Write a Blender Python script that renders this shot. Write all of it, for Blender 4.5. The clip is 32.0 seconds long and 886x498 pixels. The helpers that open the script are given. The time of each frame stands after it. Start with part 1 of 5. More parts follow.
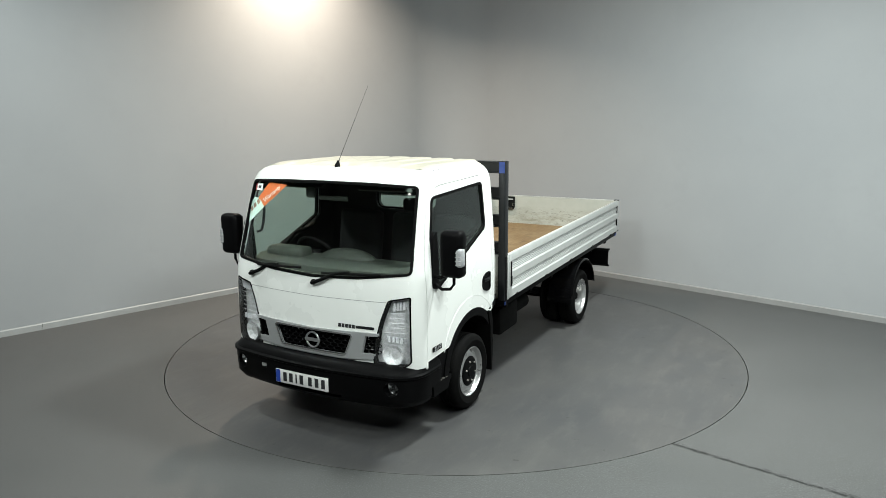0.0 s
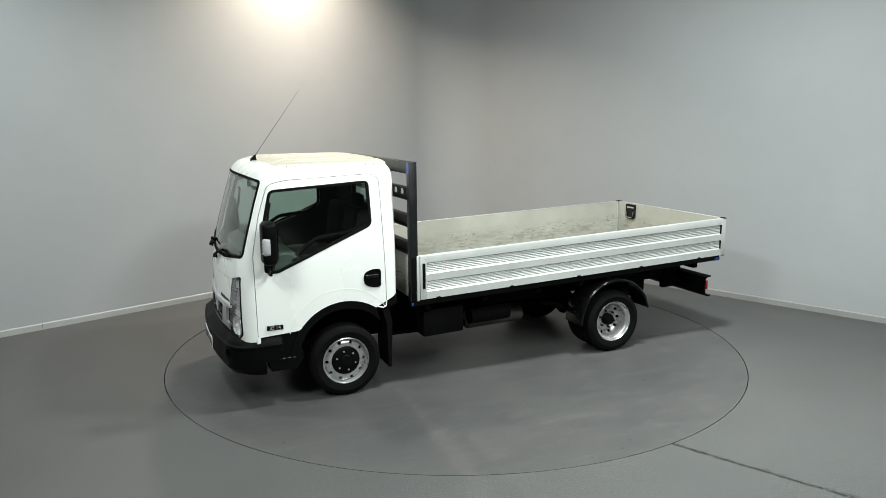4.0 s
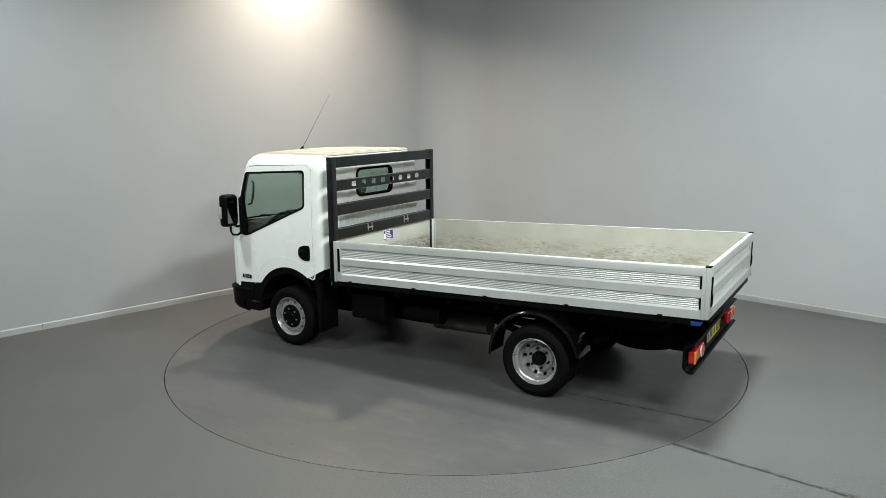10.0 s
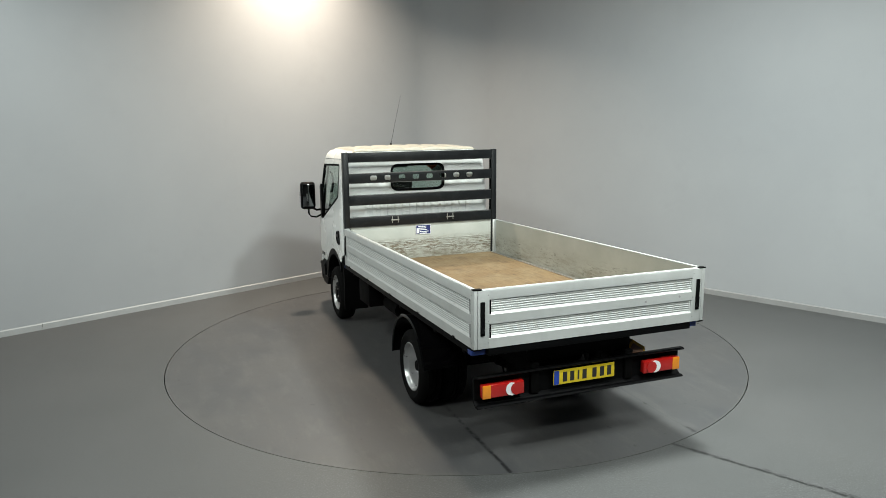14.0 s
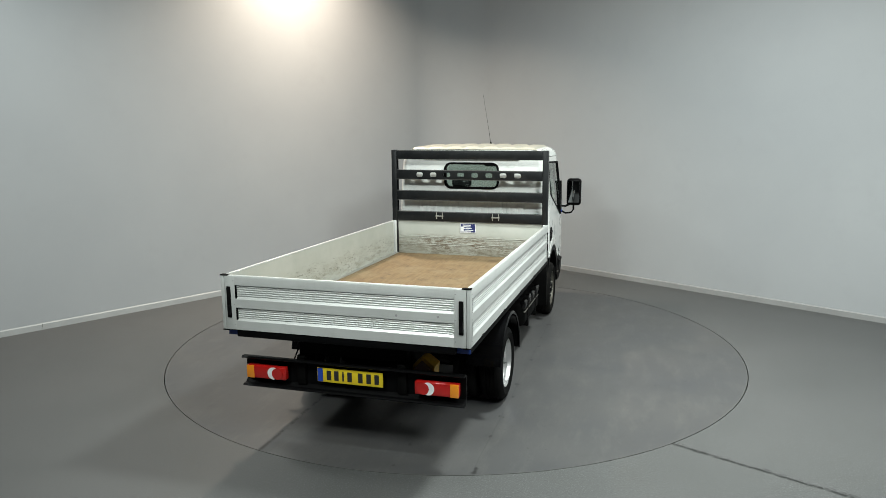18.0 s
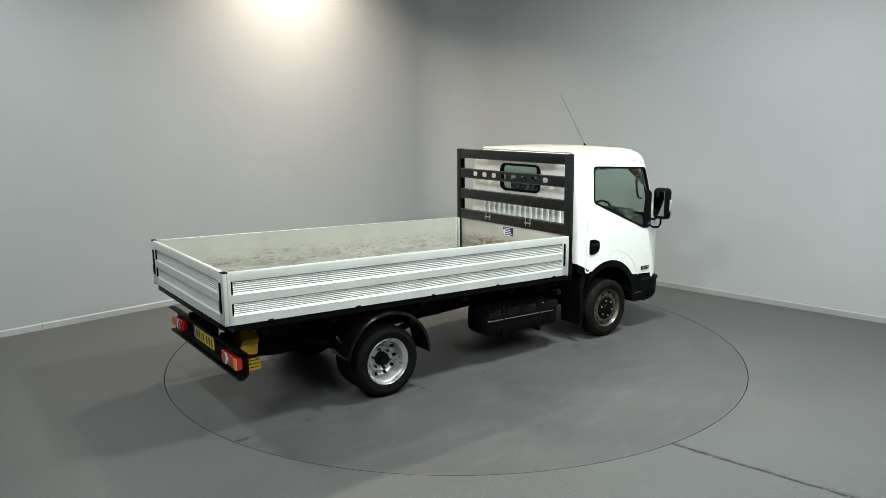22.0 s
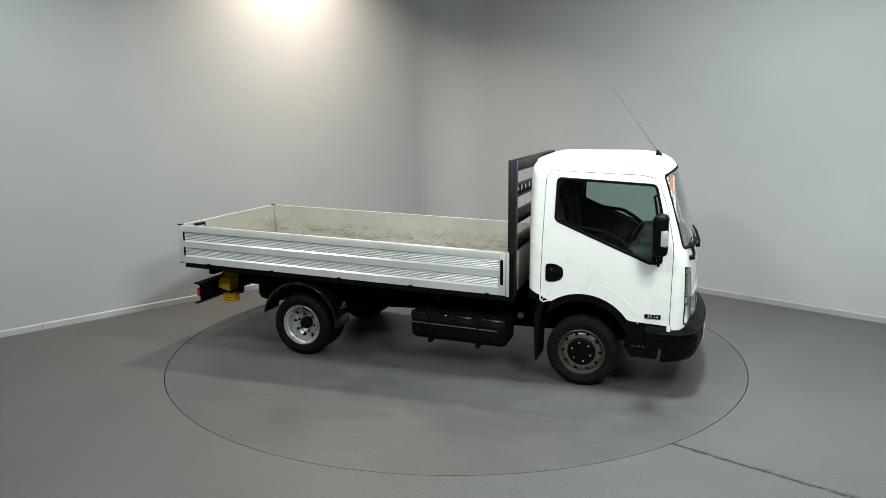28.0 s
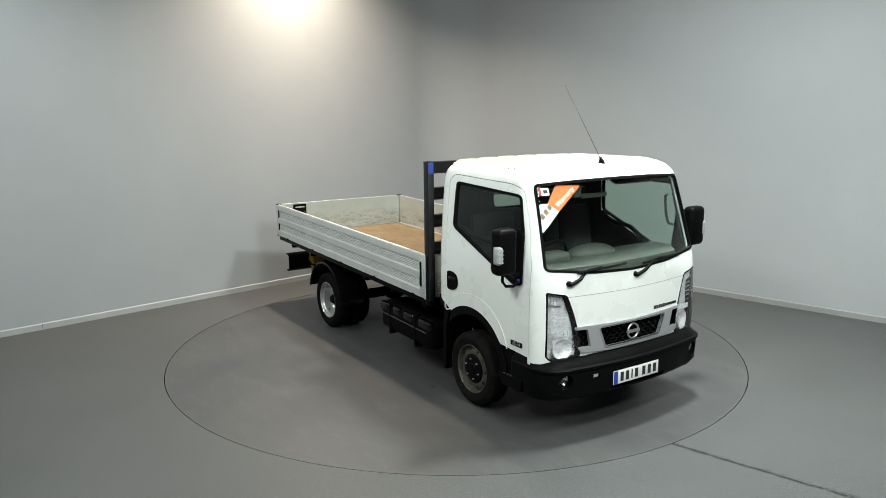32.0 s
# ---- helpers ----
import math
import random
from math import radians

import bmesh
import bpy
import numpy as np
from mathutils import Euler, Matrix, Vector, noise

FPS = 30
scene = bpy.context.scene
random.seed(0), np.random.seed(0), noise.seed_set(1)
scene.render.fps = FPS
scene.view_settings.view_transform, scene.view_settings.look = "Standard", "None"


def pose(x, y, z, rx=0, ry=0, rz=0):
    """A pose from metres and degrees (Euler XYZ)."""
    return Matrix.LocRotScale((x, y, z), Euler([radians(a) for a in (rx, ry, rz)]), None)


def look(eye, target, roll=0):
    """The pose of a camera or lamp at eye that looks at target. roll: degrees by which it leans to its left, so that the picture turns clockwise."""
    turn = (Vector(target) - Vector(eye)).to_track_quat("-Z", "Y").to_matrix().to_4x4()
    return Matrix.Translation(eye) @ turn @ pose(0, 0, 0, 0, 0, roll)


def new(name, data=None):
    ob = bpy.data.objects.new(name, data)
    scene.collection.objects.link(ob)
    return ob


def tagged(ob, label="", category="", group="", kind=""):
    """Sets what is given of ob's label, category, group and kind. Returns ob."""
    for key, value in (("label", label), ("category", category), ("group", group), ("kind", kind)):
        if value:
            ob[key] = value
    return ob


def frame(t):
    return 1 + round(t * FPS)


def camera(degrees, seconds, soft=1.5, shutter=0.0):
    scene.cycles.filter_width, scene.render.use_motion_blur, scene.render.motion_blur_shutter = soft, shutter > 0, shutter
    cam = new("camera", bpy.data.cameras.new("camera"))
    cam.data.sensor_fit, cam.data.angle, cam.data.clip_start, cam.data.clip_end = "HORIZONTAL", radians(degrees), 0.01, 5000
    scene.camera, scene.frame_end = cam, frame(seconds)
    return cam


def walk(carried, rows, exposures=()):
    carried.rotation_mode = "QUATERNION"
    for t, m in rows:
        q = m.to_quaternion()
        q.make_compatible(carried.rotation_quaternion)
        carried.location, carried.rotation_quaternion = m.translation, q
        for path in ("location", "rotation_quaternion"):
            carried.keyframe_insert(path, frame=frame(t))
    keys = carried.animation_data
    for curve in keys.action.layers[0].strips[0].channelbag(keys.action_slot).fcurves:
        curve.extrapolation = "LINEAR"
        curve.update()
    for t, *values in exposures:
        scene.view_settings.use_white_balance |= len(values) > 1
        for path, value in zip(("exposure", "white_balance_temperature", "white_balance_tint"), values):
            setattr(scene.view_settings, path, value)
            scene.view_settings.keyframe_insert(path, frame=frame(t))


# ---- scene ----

SECONDS = 32.0

# camera: stands still on the room's open side, about 2.5 m up
cam = camera(62.9, SECONDS, soft=0.8)
EYE = Vector((0.0, -7.652, 2.465))
YAW, PITCH, ROLL = radians(0.870), radians(-10.479), -0.488
AHEAD = Vector((-math.sin(YAW) * math.cos(PITCH), math.cos(YAW) * math.cos(PITCH), math.sin(PITCH)))
CAM_POSE = look(EYE, EYE + AHEAD, ROLL)
walk(cam, [(0.0, CAM_POSE), (SECONDS, CAM_POSE)], exposures=[(0.0, -0.12), (SECONDS, -0.12)])

# turntable: clockwise, even speed; heading of the truck in degrees
TURN_START, TURN_RATE = -117.996, -9.2975
OFFSET = 0.0532          # the truck stands this far to its left of the pivot


def heading(t):
    return TURN_START + TURN_RATE * t


# ---- world and lamps ----
world = bpy.data.worlds.new("room_air")
scene.world = world
world.use_nodes = True
world.node_tree.nodes["Background"].inputs[0].default_value = (0.75, 0.8, 0.85, 1)
world.node_tree.nodes["Background"].inputs[1].default_value = 0.001


def area_lamp(name, at, target, sx, sy, watts, colour, spread=180):
    data = bpy.data.lights.new(name, "AREA")
    data.shape, data.size, data.size_y = "RECTANGLE", sx, sy
    data.energy, data.color, data.spread = watts, colour, radians(spread)
    ob = new(name, data)
    ob.matrix_world = look(at, target)
    return ob


COOL, WARM = (0.92, 1.0, 0.962), (1.0, 0.85, 0.68)
# lamps at the ceiling, out of view: a warm downlight by the west wall and a cool one east of the table are the strong
# ones; the other four are added fill
for nm, x, y, z, size, watts, tone, spread in (("downlight_wall", -1.75, 2.5, 5.6, 0.30, 194, WARM, 122), ("downlight_east", 2.0, -1.3, 5.6, 0.60, 412, COOL, 154), ("fill_far_east", 4.2, -2.9, 4.75, 0.35, 70, COOL, 110),
                                               ("fill_south_east", 2.0, -4.6, 4.75, 0.45, 125, COOL, 165), ("fill_south_west", -2.0, -4.9, 4.75, 0.45, 50, COOL, 165), ("fill_west", -3.8, -1.2, 4.75, 0.35, 110, COOL, 172)):
    area_lamp(nm, (x, y, z), (x, y, 0), size, size, watts, tone, spread)
area_lamp("track_lamp_east", (3.0, -7.0, 5.3), (-0.2, 0.3, 1.3), 1.5, 0.5, 142, COOL, 130)
area_lamp("track_lamp_west", (-3.0, -6.4, 5.3), (0.2, 0.3, 1.3), 1.2, 0.5, 104, COOL, 130)

# ---- materials ----


def material(name):
    m = bpy.data.materials.new(name)
    m.use_nodes = True
    nt = m.node_tree
    b = nt.nodes["Principled BSDF"]
    return m, nt, b


def node(nt, kind, **values):
    n = nt.nodes.new(kind)
    for k, v in values.items():
        n.inputs[k].default_value = v
    return n


def coords(nt):
    return nt.nodes.new("ShaderNodeTexCoord").outputs["Object"]


def noise_of(nt, vec, scale, detail=4.0, rough=0.6):
    n = node(nt, "ShaderNodeTexNoise", Scale=scale, Detail=detail, Roughness=rough)
    nt.links.new(vec, n.inputs["Vector"])
    return n.outputs["Fac"]


def span(nt, value, a, b, lo=0.0, hi=1.0):
    n = node(nt, "ShaderNodeMapRange")
    for i, v in zip((1, 2, 3, 4), (a, b, lo, hi)):
        n.inputs[i].default_value = v
    nt.links.new(value, n.inputs[0])
    return n.outputs[0]


def calc(nt, op, a, b=None):
    n = nt.nodes.new("ShaderNodeMath")
    n.operation = op
    for i, v in enumerate((a, b)):
        if v is None:
            continue
        if isinstance(v, (int, float)):
            n.inputs[i].default_value = v
        else:
            nt.links.new(v, n.inputs[i])
    return n.outputs[0]


def blend(nt, fac, a, b):
    n = nt.nodes.new("ShaderNodeMix")
    n.data_type = "RGBA"
    if isinstance(fac, (int, float)):
        n.inputs[0].default_value = fac
    else:
        nt.links.new(fac, n.inputs[0])
    for i, v in ((6, a), (7, b)):
        if isinstance(v, tuple):
            n.inputs[i].default_value = (*v[:3], 1)
        else:
            nt.links.new(v, n.inputs[i])
    return n.outputs[2]


def bump(nt, b, height, strength, distance):
    n = node(nt, "ShaderNodeBump", Strength=strength, Distance=distance)
    nt.links.new(height, n.inputs["Height"])
    nt.links.new(n.outputs[0], b.inputs["Normal"])


def simple(name, colour, rough, metal=0.0, vary=0.12, scale=6.0, grain=90.0, relief=0.0, coat=0.0, dirt=None, dirt_amount=0.35, shine=0.5):
    """A plain surface with a slow and a fine variation of colour and gloss, and maybe dirt in patches."""
    m, nt, b = material(name)
    v = coords(nt)
    slow, fine = noise_of(nt, v, scale, 4), noise_of(nt, v, grain, 3)
    dark = tuple(c * (1 - vary) for c in colour)
    light = tuple(min(1.0, c * (1 + vary * 0.6)) for c in colour)
    c = blend(nt, span(nt, slow, 0.3, 0.7), dark, light)
    c = blend(nt, span(nt, fine, 0.35, 0.65, 0, vary), c, tuple(x * 0.8 for x in colour))
    if dirt:
        c = blend(nt, span(nt, noise_of(nt, v, scale * 1.7, 8, 0.7), 0.5, 0.72, 0, dirt_amount), c, dirt)
    nt.links.new(c, b.inputs["Base Color"])
    nt.links.new(span(nt, slow, 0.25, 0.75, max(0.02, rough - 0.07), min(1, rough + 0.07)), b.inputs["Roughness"])
    b.inputs["Metallic"].default_value = metal
    b.inputs["Specular IOR Level"].default_value = shine
    b.inputs["Coat Weight"].default_value = coat
    b.inputs["Coat Roughness"].default_value = 0.06
    if relief:
        bump(nt, b, fine, 0.5, relief)
    return m


def glass(name, tint, rough=0.0, ior=1.45):
    m, nt, b = material(name)
    b.inputs["Base Color"].default_value = (*tint, 1)
    b.inputs["Transmission Weight"].default_value = 1.0
    b.inputs["Roughness"].default_value = rough
    b.inputs["IOR"].default_value = ior
    return m


def wall_paint():
    m, nt, b = material("wall_paint")
    v = coords(nt)
    c = blend(nt, span(nt, noise_of(nt, v, 0.35, 5), 0.3, 0.7), (0.3028, 0.3133, 0.3257), (0.3397, 0.3491, 0.3597))
    c = blend(nt, span(nt, noise_of(nt, v, 2.2, 6, 0.7), 0.55, 0.8, 0, 0.25), c, (0.2709, 0.2792, 0.2848))
    nt.links.new(c, b.inputs["Base Color"])
    b.inputs["Roughness"].default_value = 0.75
    bump(nt, b, noise_of(nt, v, 160, 3), 0.12, 0.002)
    return m


def floor_vinyl():
    """Speckled safety flooring with a welded seam that has split."""
    m, nt, b = material("speckled_vinyl")
    v = coords(nt)
    slow = noise_of(nt, v, 0.5, 5)
    c = blend(nt, span(nt, slow, 0.3, 0.7), (0.0587, 0.0600, 0.0593), (0.0741, 0.0740, 0.0737))
    c = blend(nt, span(nt, noise_of(nt, v, 3.5, 7, 0.7), 0.52, 0.75, 0, 0.4), c, (0.0535, 0.0529, 0.0491))
    speck = noise_of(nt, v, 95, 3, 0.6)
    c = blend(nt, span(nt, speck, 0.55, 0.68, 0, 0.45), c, (0.2263, 0.2329, 0.2324))
    c = blend(nt, span(nt, noise_of(nt, v, 80, 3), 0.52, 0.66, 0, 0.55), c, (0.0205, 0.0203, 0.0203))
    c = blend(nt, span(nt, noise_of(nt, v, 28, 4, 0.7), 0.62, 0.75, 0, 0.3), c, (0.0312, 0.0309, 0.0297))
    # seam, running from the table's rim outwards
    place = node(nt, "ShaderNodeMapping")
    place.vector_type = "TEXTURE"
    place.inputs["Location"].default_value = (1.636, -2.481, 0)
    place.inputs["Rotation"].default_value = (0, 0, radians(-40.2))
    nt.links.new(v, place.inputs[0])
    sep = nt.nodes.new("ShaderNodeSeparateXYZ")
    nt.links.new(place.outputs[0], sep.inputs[0])
    wob = calc(nt, "MULTIPLY", calc(nt, "SUBTRACT", noise_of(nt, v, 9, 3), 0.5), 0.05)
    side = calc(nt, "ADD", sep.outputs[1], wob)
    crack = span(nt, calc(nt, "ABSOLUTE", calc(nt, "ADD", side, 0.006)), 0.010, 0.023, 1, 0)
    flank = span(nt, calc(nt, "ABSOLUTE", calc(nt, "SUBTRACT", side, 0.026)), 0.005, 0.012, 1, 0)
    ragged = span(nt, noise_of(nt, v, 19, 6, 0.75), 0.42, 0.50, 0.25, 1)
    broken = span(nt, noise_of(nt, v, 13, 6, 0.75), 0.50, 0.56)
    along = span(nt, sep.outputs[0], 0.0, 0.02)
    mask = calc(nt, "MAXIMUM", calc(nt, "MULTIPLY", crack, ragged), calc(nt, "MULTIPLY", calc(nt, "MULTIPLY", flank, broken), 0.7))
    c = blend(nt, calc(nt, "MULTIPLY", mask, along), c, (0.0052, 0.0052, 0.0046))
    nt.links.new(c, b.inputs["Base Color"])
    nt.links.new(span(nt, slow, 0.3, 0.7, 0.46, 0.6), b.inputs["Roughness"])
    bump(nt, b, speck, 0.25, 0.001)
    return m


def table_vinyl():
    """Worn smooth covering of the disc, with tyre marks along the wheels' lines."""
    m, nt, b = material("worn_table_vinyl")
    v = coords(nt)
    slow = noise_of(nt, v, 0.9, 6, 0.65)
    c = blend(nt, span(nt, slow, 0.32, 0.68), (0.0535, 0.0544, 0.0576), (0.0732, 0.0712, 0.0690))
    streaks = node(nt, "ShaderNodeMapping")
    streaks.inputs["Scale"].default_value = (0.7, 2.2, 1)
    nt.links.new(v, streaks.inputs[0])
    c = blend(nt, span(nt, noise_of(nt, streaks.outputs[0], 3.2, 9, 0.75), 0.5, 0.70, 0, 0.8), c, (0.0918, 0.0897, 0.0861))
    c = blend(nt, span(nt, noise_of(nt, v, 6.5, 9, 0.78), 0.54, 0.68, 0, 0.7), c, (0.0471, 0.0473, 0.0493))
    c = blend(nt, span(nt, noise_of(nt, v, 70, 3), 0.4, 0.65, 0, 0.25), c, (0.0513, 0.0504, 0.0511))
    c = blend(nt, span(nt, noise_of(nt, v, 11, 2, 0.4), 0.73, 0.76, 0, 0.6), c, (0.0203, 0.0200, 0.0204))
    sep = nt.nodes.new("ShaderNodeSeparateXYZ")
    nt.links.new(v, sep.inputs[0])
    wob = calc(nt, "MULTIPLY", calc(nt, "SUBTRACT", noise_of(nt, v, 4, 4), 0.5), 0.035)
    across = calc(nt, "ADD", sep.outputs[1], wob)
    # split sheet joint beside the left wheels, worst at the tail
    joint = calc(nt, "ABSOLUTE", calc(nt, "SUBTRACT", across, 0.730))
    wear = calc(nt, "MULTIPLY", span(nt, joint, 0.006, 0.024, 1, 0), span(nt, noise_of(nt, v, 9, 6, 0.75), 0.42, 0.52))
    tail = calc(nt, "ADD", span(nt, sep.outputs[0], -1.5, -1.8), span(nt, noise_of(nt, v, 3.1, 3), 0.52, 0.6, 0, 0.6))
    reach = span(nt, sep.outputs[0], 0.5, 0.3)
    c = blend(nt, calc(nt, "MULTIPLY", calc(nt, "MULTIPLY", wear, calc(nt, "MINIMUM", tail, 1.0)), reach), c, (0.0114, 0.0112, 0.0123))
    # row of oily spots along the other joint
    other = calc(nt, "ABSOLUTE", calc(nt, "ADD", across, 0.895))
    drops = calc(nt, "MULTIPLY", span(nt, other, 0.016, 0.032, 1, 0), span(nt, noise_of(nt, v, 8, 3, 0.5), 0.575, 0.63))
    drops = calc(nt, "MULTIPLY", drops, span(nt, sep.outputs[0], 1.3, 1.15))
    c = blend(nt, calc(nt, "MULTIPLY", drops, 0.85), c, (0.0146, 0.0144, 0.0145))
    c = blend(nt, span(nt, other, 0.002, 0.007, 0.3, 0), c, (0.0283, 0.0281, 0.0285))
    nt.links.new(c, b.inputs["Base Color"])
    nt.links.new(span(nt, slow, 0.3, 0.7, 0.36, 0.5), b.inputs["Roughness"])
    bump(nt, b, noise_of(nt, v, 120, 3), 0.12, 0.001)
    return m


def plywood():
    m, nt, b = material("worn_plywood")
    v = coords(nt)
    stretch = node(nt, "ShaderNodeMapping")
    stretch.inputs["Scale"].default_value = (1.2, 14, 4)
    nt.links.new(v, stretch.inputs[0])
    grain = noise_of(nt, stretch.outputs[0], 3, 6, 0.65)
    c = blend(nt, span(nt, grain, 0.3, 0.7), (0.1043, 0.0619, 0.0266), (0.1872, 0.1237, 0.0571))
    c = blend(nt, span(nt, noise_of(nt, v, 2.5, 8, 0.75), 0.46, 0.66, 0, 0.8), c, (0.1983, 0.1483, 0.0814))
    c = blend(nt, span(nt, noise_of(nt, v, 7, 8, 0.8), 0.52, 0.66, 0, 0.75), c, (0.0622, 0.0372, 0.0185))
    nt.links.new(c, b.inputs["Base Color"])
    b.inputs["Roughness"].default_value = 0.75
    bump(nt, b, grain, 0.25, 0.002)
    return m


def scuffed_aluminium(name="scuffed_aluminium", mark=(0.0555, 0.0481, 0.0370), lowest=0.545, strength=0.7, tone=1.0):
    """Inside faces of the dropside boards: pale, with dirt and scrapes low down."""
    m, nt, b = material(name)
    v = coords(nt)
    sep = nt.nodes.new("ShaderNodeSeparateXYZ")
    nt.links.new(v, sep.inputs[0])
    stretch = node(nt, "ShaderNodeMapping")
    stretch.inputs["Scale"].default_value = (1.0, 1.0, 4.0)
    nt.links.new(v, stretch.inputs[0])
    w = stretch.outputs[0]
    c = blend(nt, span(nt, noise_of(nt, v, 2.5, 6), 0.3, 0.7), tuple(x * tone for x in (0.370, 0.381, 0.345)), tuple(x * tone for x in (0.451, 0.459, 0.420)))
    height = calc(nt, "ADD", sep.outputs[2], calc(nt, "MULTIPLY", sep.outputs[0], 0.0301))
    low = span(nt, height, 0.92, 1.10, 1, 0)
    dirt = calc(nt, "MULTIPLY", span(nt, noise_of(nt, w, 4, 9, 0.75), 0.44, 0.62), low)
    c = blend(nt, calc(nt, "MULTIPLY", dirt, 0.75), c, (0.222, 0.211, 0.163))
    middle = calc(nt, "MULTIPLY", span(nt, height, 1.10, 1.02), span(nt, height, 0.82, 0.93, 0.35, 1))
    scrapes = calc(nt, "MULTIPLY", span(nt, noise_of(nt, w, 13, 9, 0.8), lowest, lowest + 0.055), calc(nt, "MULTIPLY", middle, span(nt, noise_of(nt, v, 2.3, 4), 0.40, 0.55, 0.25, 1)))
    c = blend(nt, calc(nt, "MULTIPLY", scrapes, strength), c, mark)
    flecks = calc(nt, "MULTIPLY", span(nt, noise_of(nt, w, 24, 6, 0.7), 0.66, 0.70), span(nt, height, 1.2, 1.0, 0.3, 1))
    c = blend(nt, calc(nt, "MULTIPLY", flecks, 0.8), c, (0.074, 0.067, 0.056))
    nt.links.new(c, b.inputs["Base Color"])
    b.inputs["Metallic"].default_value = 0.15
    b.inputs["Roughness"].default_value = 0.5
    return m


WALL, FLOOR, TABLE, PLY, SCUFFED = wall_paint(), floor_vinyl(), table_vinyl(), plywood(), scuffed_aluminium()
RUSTY = scuffed_aluminium("scuffed_headboard", (0.120, 0.080, 0.045), 0.475, 0.8, 1.05)
# tones of the unseen ceiling and near walls, kept dark against bounce light
CEILING = simple("ceiling_paint", (0.14, 0.14, 0.14), 0.85, vary=0.05, scale=0.6)
DARKWALL = simple("dark_wall_paint", (0.035, 0.035, 0.036), 0.8, vary=0.08, scale=0.5)
SKIRT = simple("skirting_paint", (0.36, 0.365, 0.365), 0.5, vary=0.08, scale=2, dirt=(0.30, 0.295, 0.28))
# darker tone of the skirting colour, for the east board
SKIRT_EAST = simple("darker_east_skirting", (0.25, 0.25, 0.248), 0.6, vary=0.08, scale=2, dirt=(0.20, 0.195, 0.19))
PAINT = simple("white_paint", (0.86, 0.875, 0.85), 0.28, vary=0.02, scale=2, coat=0.6)
ROOF = simple("yellowed_white_paint", (0.42, 0.40, 0.335), 0.45, vary=0.06, scale=3, coat=0.25, dirt=(0.37, 0.33, 0.25))
PLASTIC = simple("black_plastic", (0.003, 0.003, 0.0033), 0.46, shine=0.06, vary=0.25, scale=5, relief=0.0006)
GLOSSBLACK = simple("gloss_black", (0.003, 0.003, 0.0033), 0.16, vary=0.2, coat=0.10, shine=0.25)
RUBBER = simple("rubber", (0.0035, 0.0035, 0.0035), 0.8, shine=0.08, vary=0.3, scale=9, relief=0.0006, dirt=(0.008, 0.0075, 0.007), dirt_amount=0.5)
MUDDY = simple("muddy_rubber", (0.005, 0.0048, 0.0045), 0.8, shine=0.10, vary=0.3, scale=7, relief=0.001, dirt=(0.034, 0.029, 0.022), dirt_amount=0.4)
CHASSIS = simple("chassis_black", (0.002, 0.002, 0.002), 0.7, shine=0.08, vary=0.4, scale=6, dirt=(0.004, 0.004, 0.0035))
STEEL = simple("dark_painted_steel", (0.0065, 0.0075, 0.0085), 0.40, shine=0.3, vary=0.25, scale=5, coat=0.1, dirt=(0.04, 0.04, 0.04), dirt_amount=0.3)
ALU = simple("anodised_aluminium", (0.60, 0.615, 0.60), 0.38, metal=0.36, vary=0.05, scale=2.5, dirt=(0.42, 0.42, 0.40), dirt_amount=0.35)
RIM = simple("silver_wheel_paint", (0.44, 0.44, 0.44), 0.30, metal=0.65, vary=0.1, scale=8, dirt=(0.32, 0.30, 0.27), dirt_amount=0.25)
DIRTYRIM = simple("brake_dusted_wheel_paint", (0.12, 0.112, 0.095), 0.36, metal=0.55, vary=0.3, scale=9, dirt=(0.045, 0.038, 0.030), dirt_amount=0.8)
CHROME = simple("chrome", (0.82, 0.83, 0.84), 0.10, metal=1.0, vary=0.04)
REFLECTOR = simple("lamp_reflector", (0.75, 0.76, 0.78), 0.13, metal=0.5, vary=0.3, scale=30, grain=70, relief=0.014)
LAMPGREY = simple("lamp_housing", (0.62, 0.625, 0.63), 0.20, metal=0.35, vary=0.35, scale=26, grain=60, relief=0.010)
REPEATER = simple("repeater_lens", (0.42, 0.43, 0.44), 0.15, vary=0.25, scale=40, coat=0.5)
MUFFLER = simple("sooty_metal", (0.10, 0.095, 0.085), 0.55, metal=0.4, vary=0.25)
SATIN = simple("satin_badge_metal", (0.55, 0.56, 0.57), 0.34, metal=0.85, vary=0.05)
EDGE = simple("dull_edge_metal", (0.13, 0.13, 0.125), 0.5, metal=0.4, vary=0.3, scale=3)
SILVER = simple("satin_silver", (0.50, 0.51, 0.52), 0.35, metal=0.5, vary=0.05)
BRIGHT = simple("bright_steel", (0.36, 0.35, 0.32), 0.45, metal=0.5, vary=0.2, dirt=(0.25, 0.22, 0.17))
TRIM = simple("cab_trim", (0.006, 0.006, 0.0066), 0.8, vary=0.2, scale=8)
BULB = simple("amber_bulb", (0.30, 0.13, 0.05), 0.3, vary=0.1)
DASH = simple("dashboard_plastic", (0.025, 0.028, 0.023), 0.7, vary=0.15, scale=6)
SEATCLOTH = simple("seat_cloth", (0.004, 0.0043, 0.0048), 0.95, vary=0.3, scale=12, relief=0.002)
PANE = glass("tinted_glass", (0.62, 0.74, 0.69), 0.0, 1.33)
SCREEN = glass("windscreen_glass", (0.80, 0.88, 0.84), 0.0, 1.3)
LENS = glass("clear_lens", (0.95, 0.96, 0.97), 0.03)
RED = simple("red_lens", (0.40, 0.010, 0.008), 0.12, vary=0.15, grain=40, coat=0.6)
AMBER = simple("amber_lens", (0.75, 0.25, 0.015), 0.12, vary=0.15, grain=40, coat=0.6)
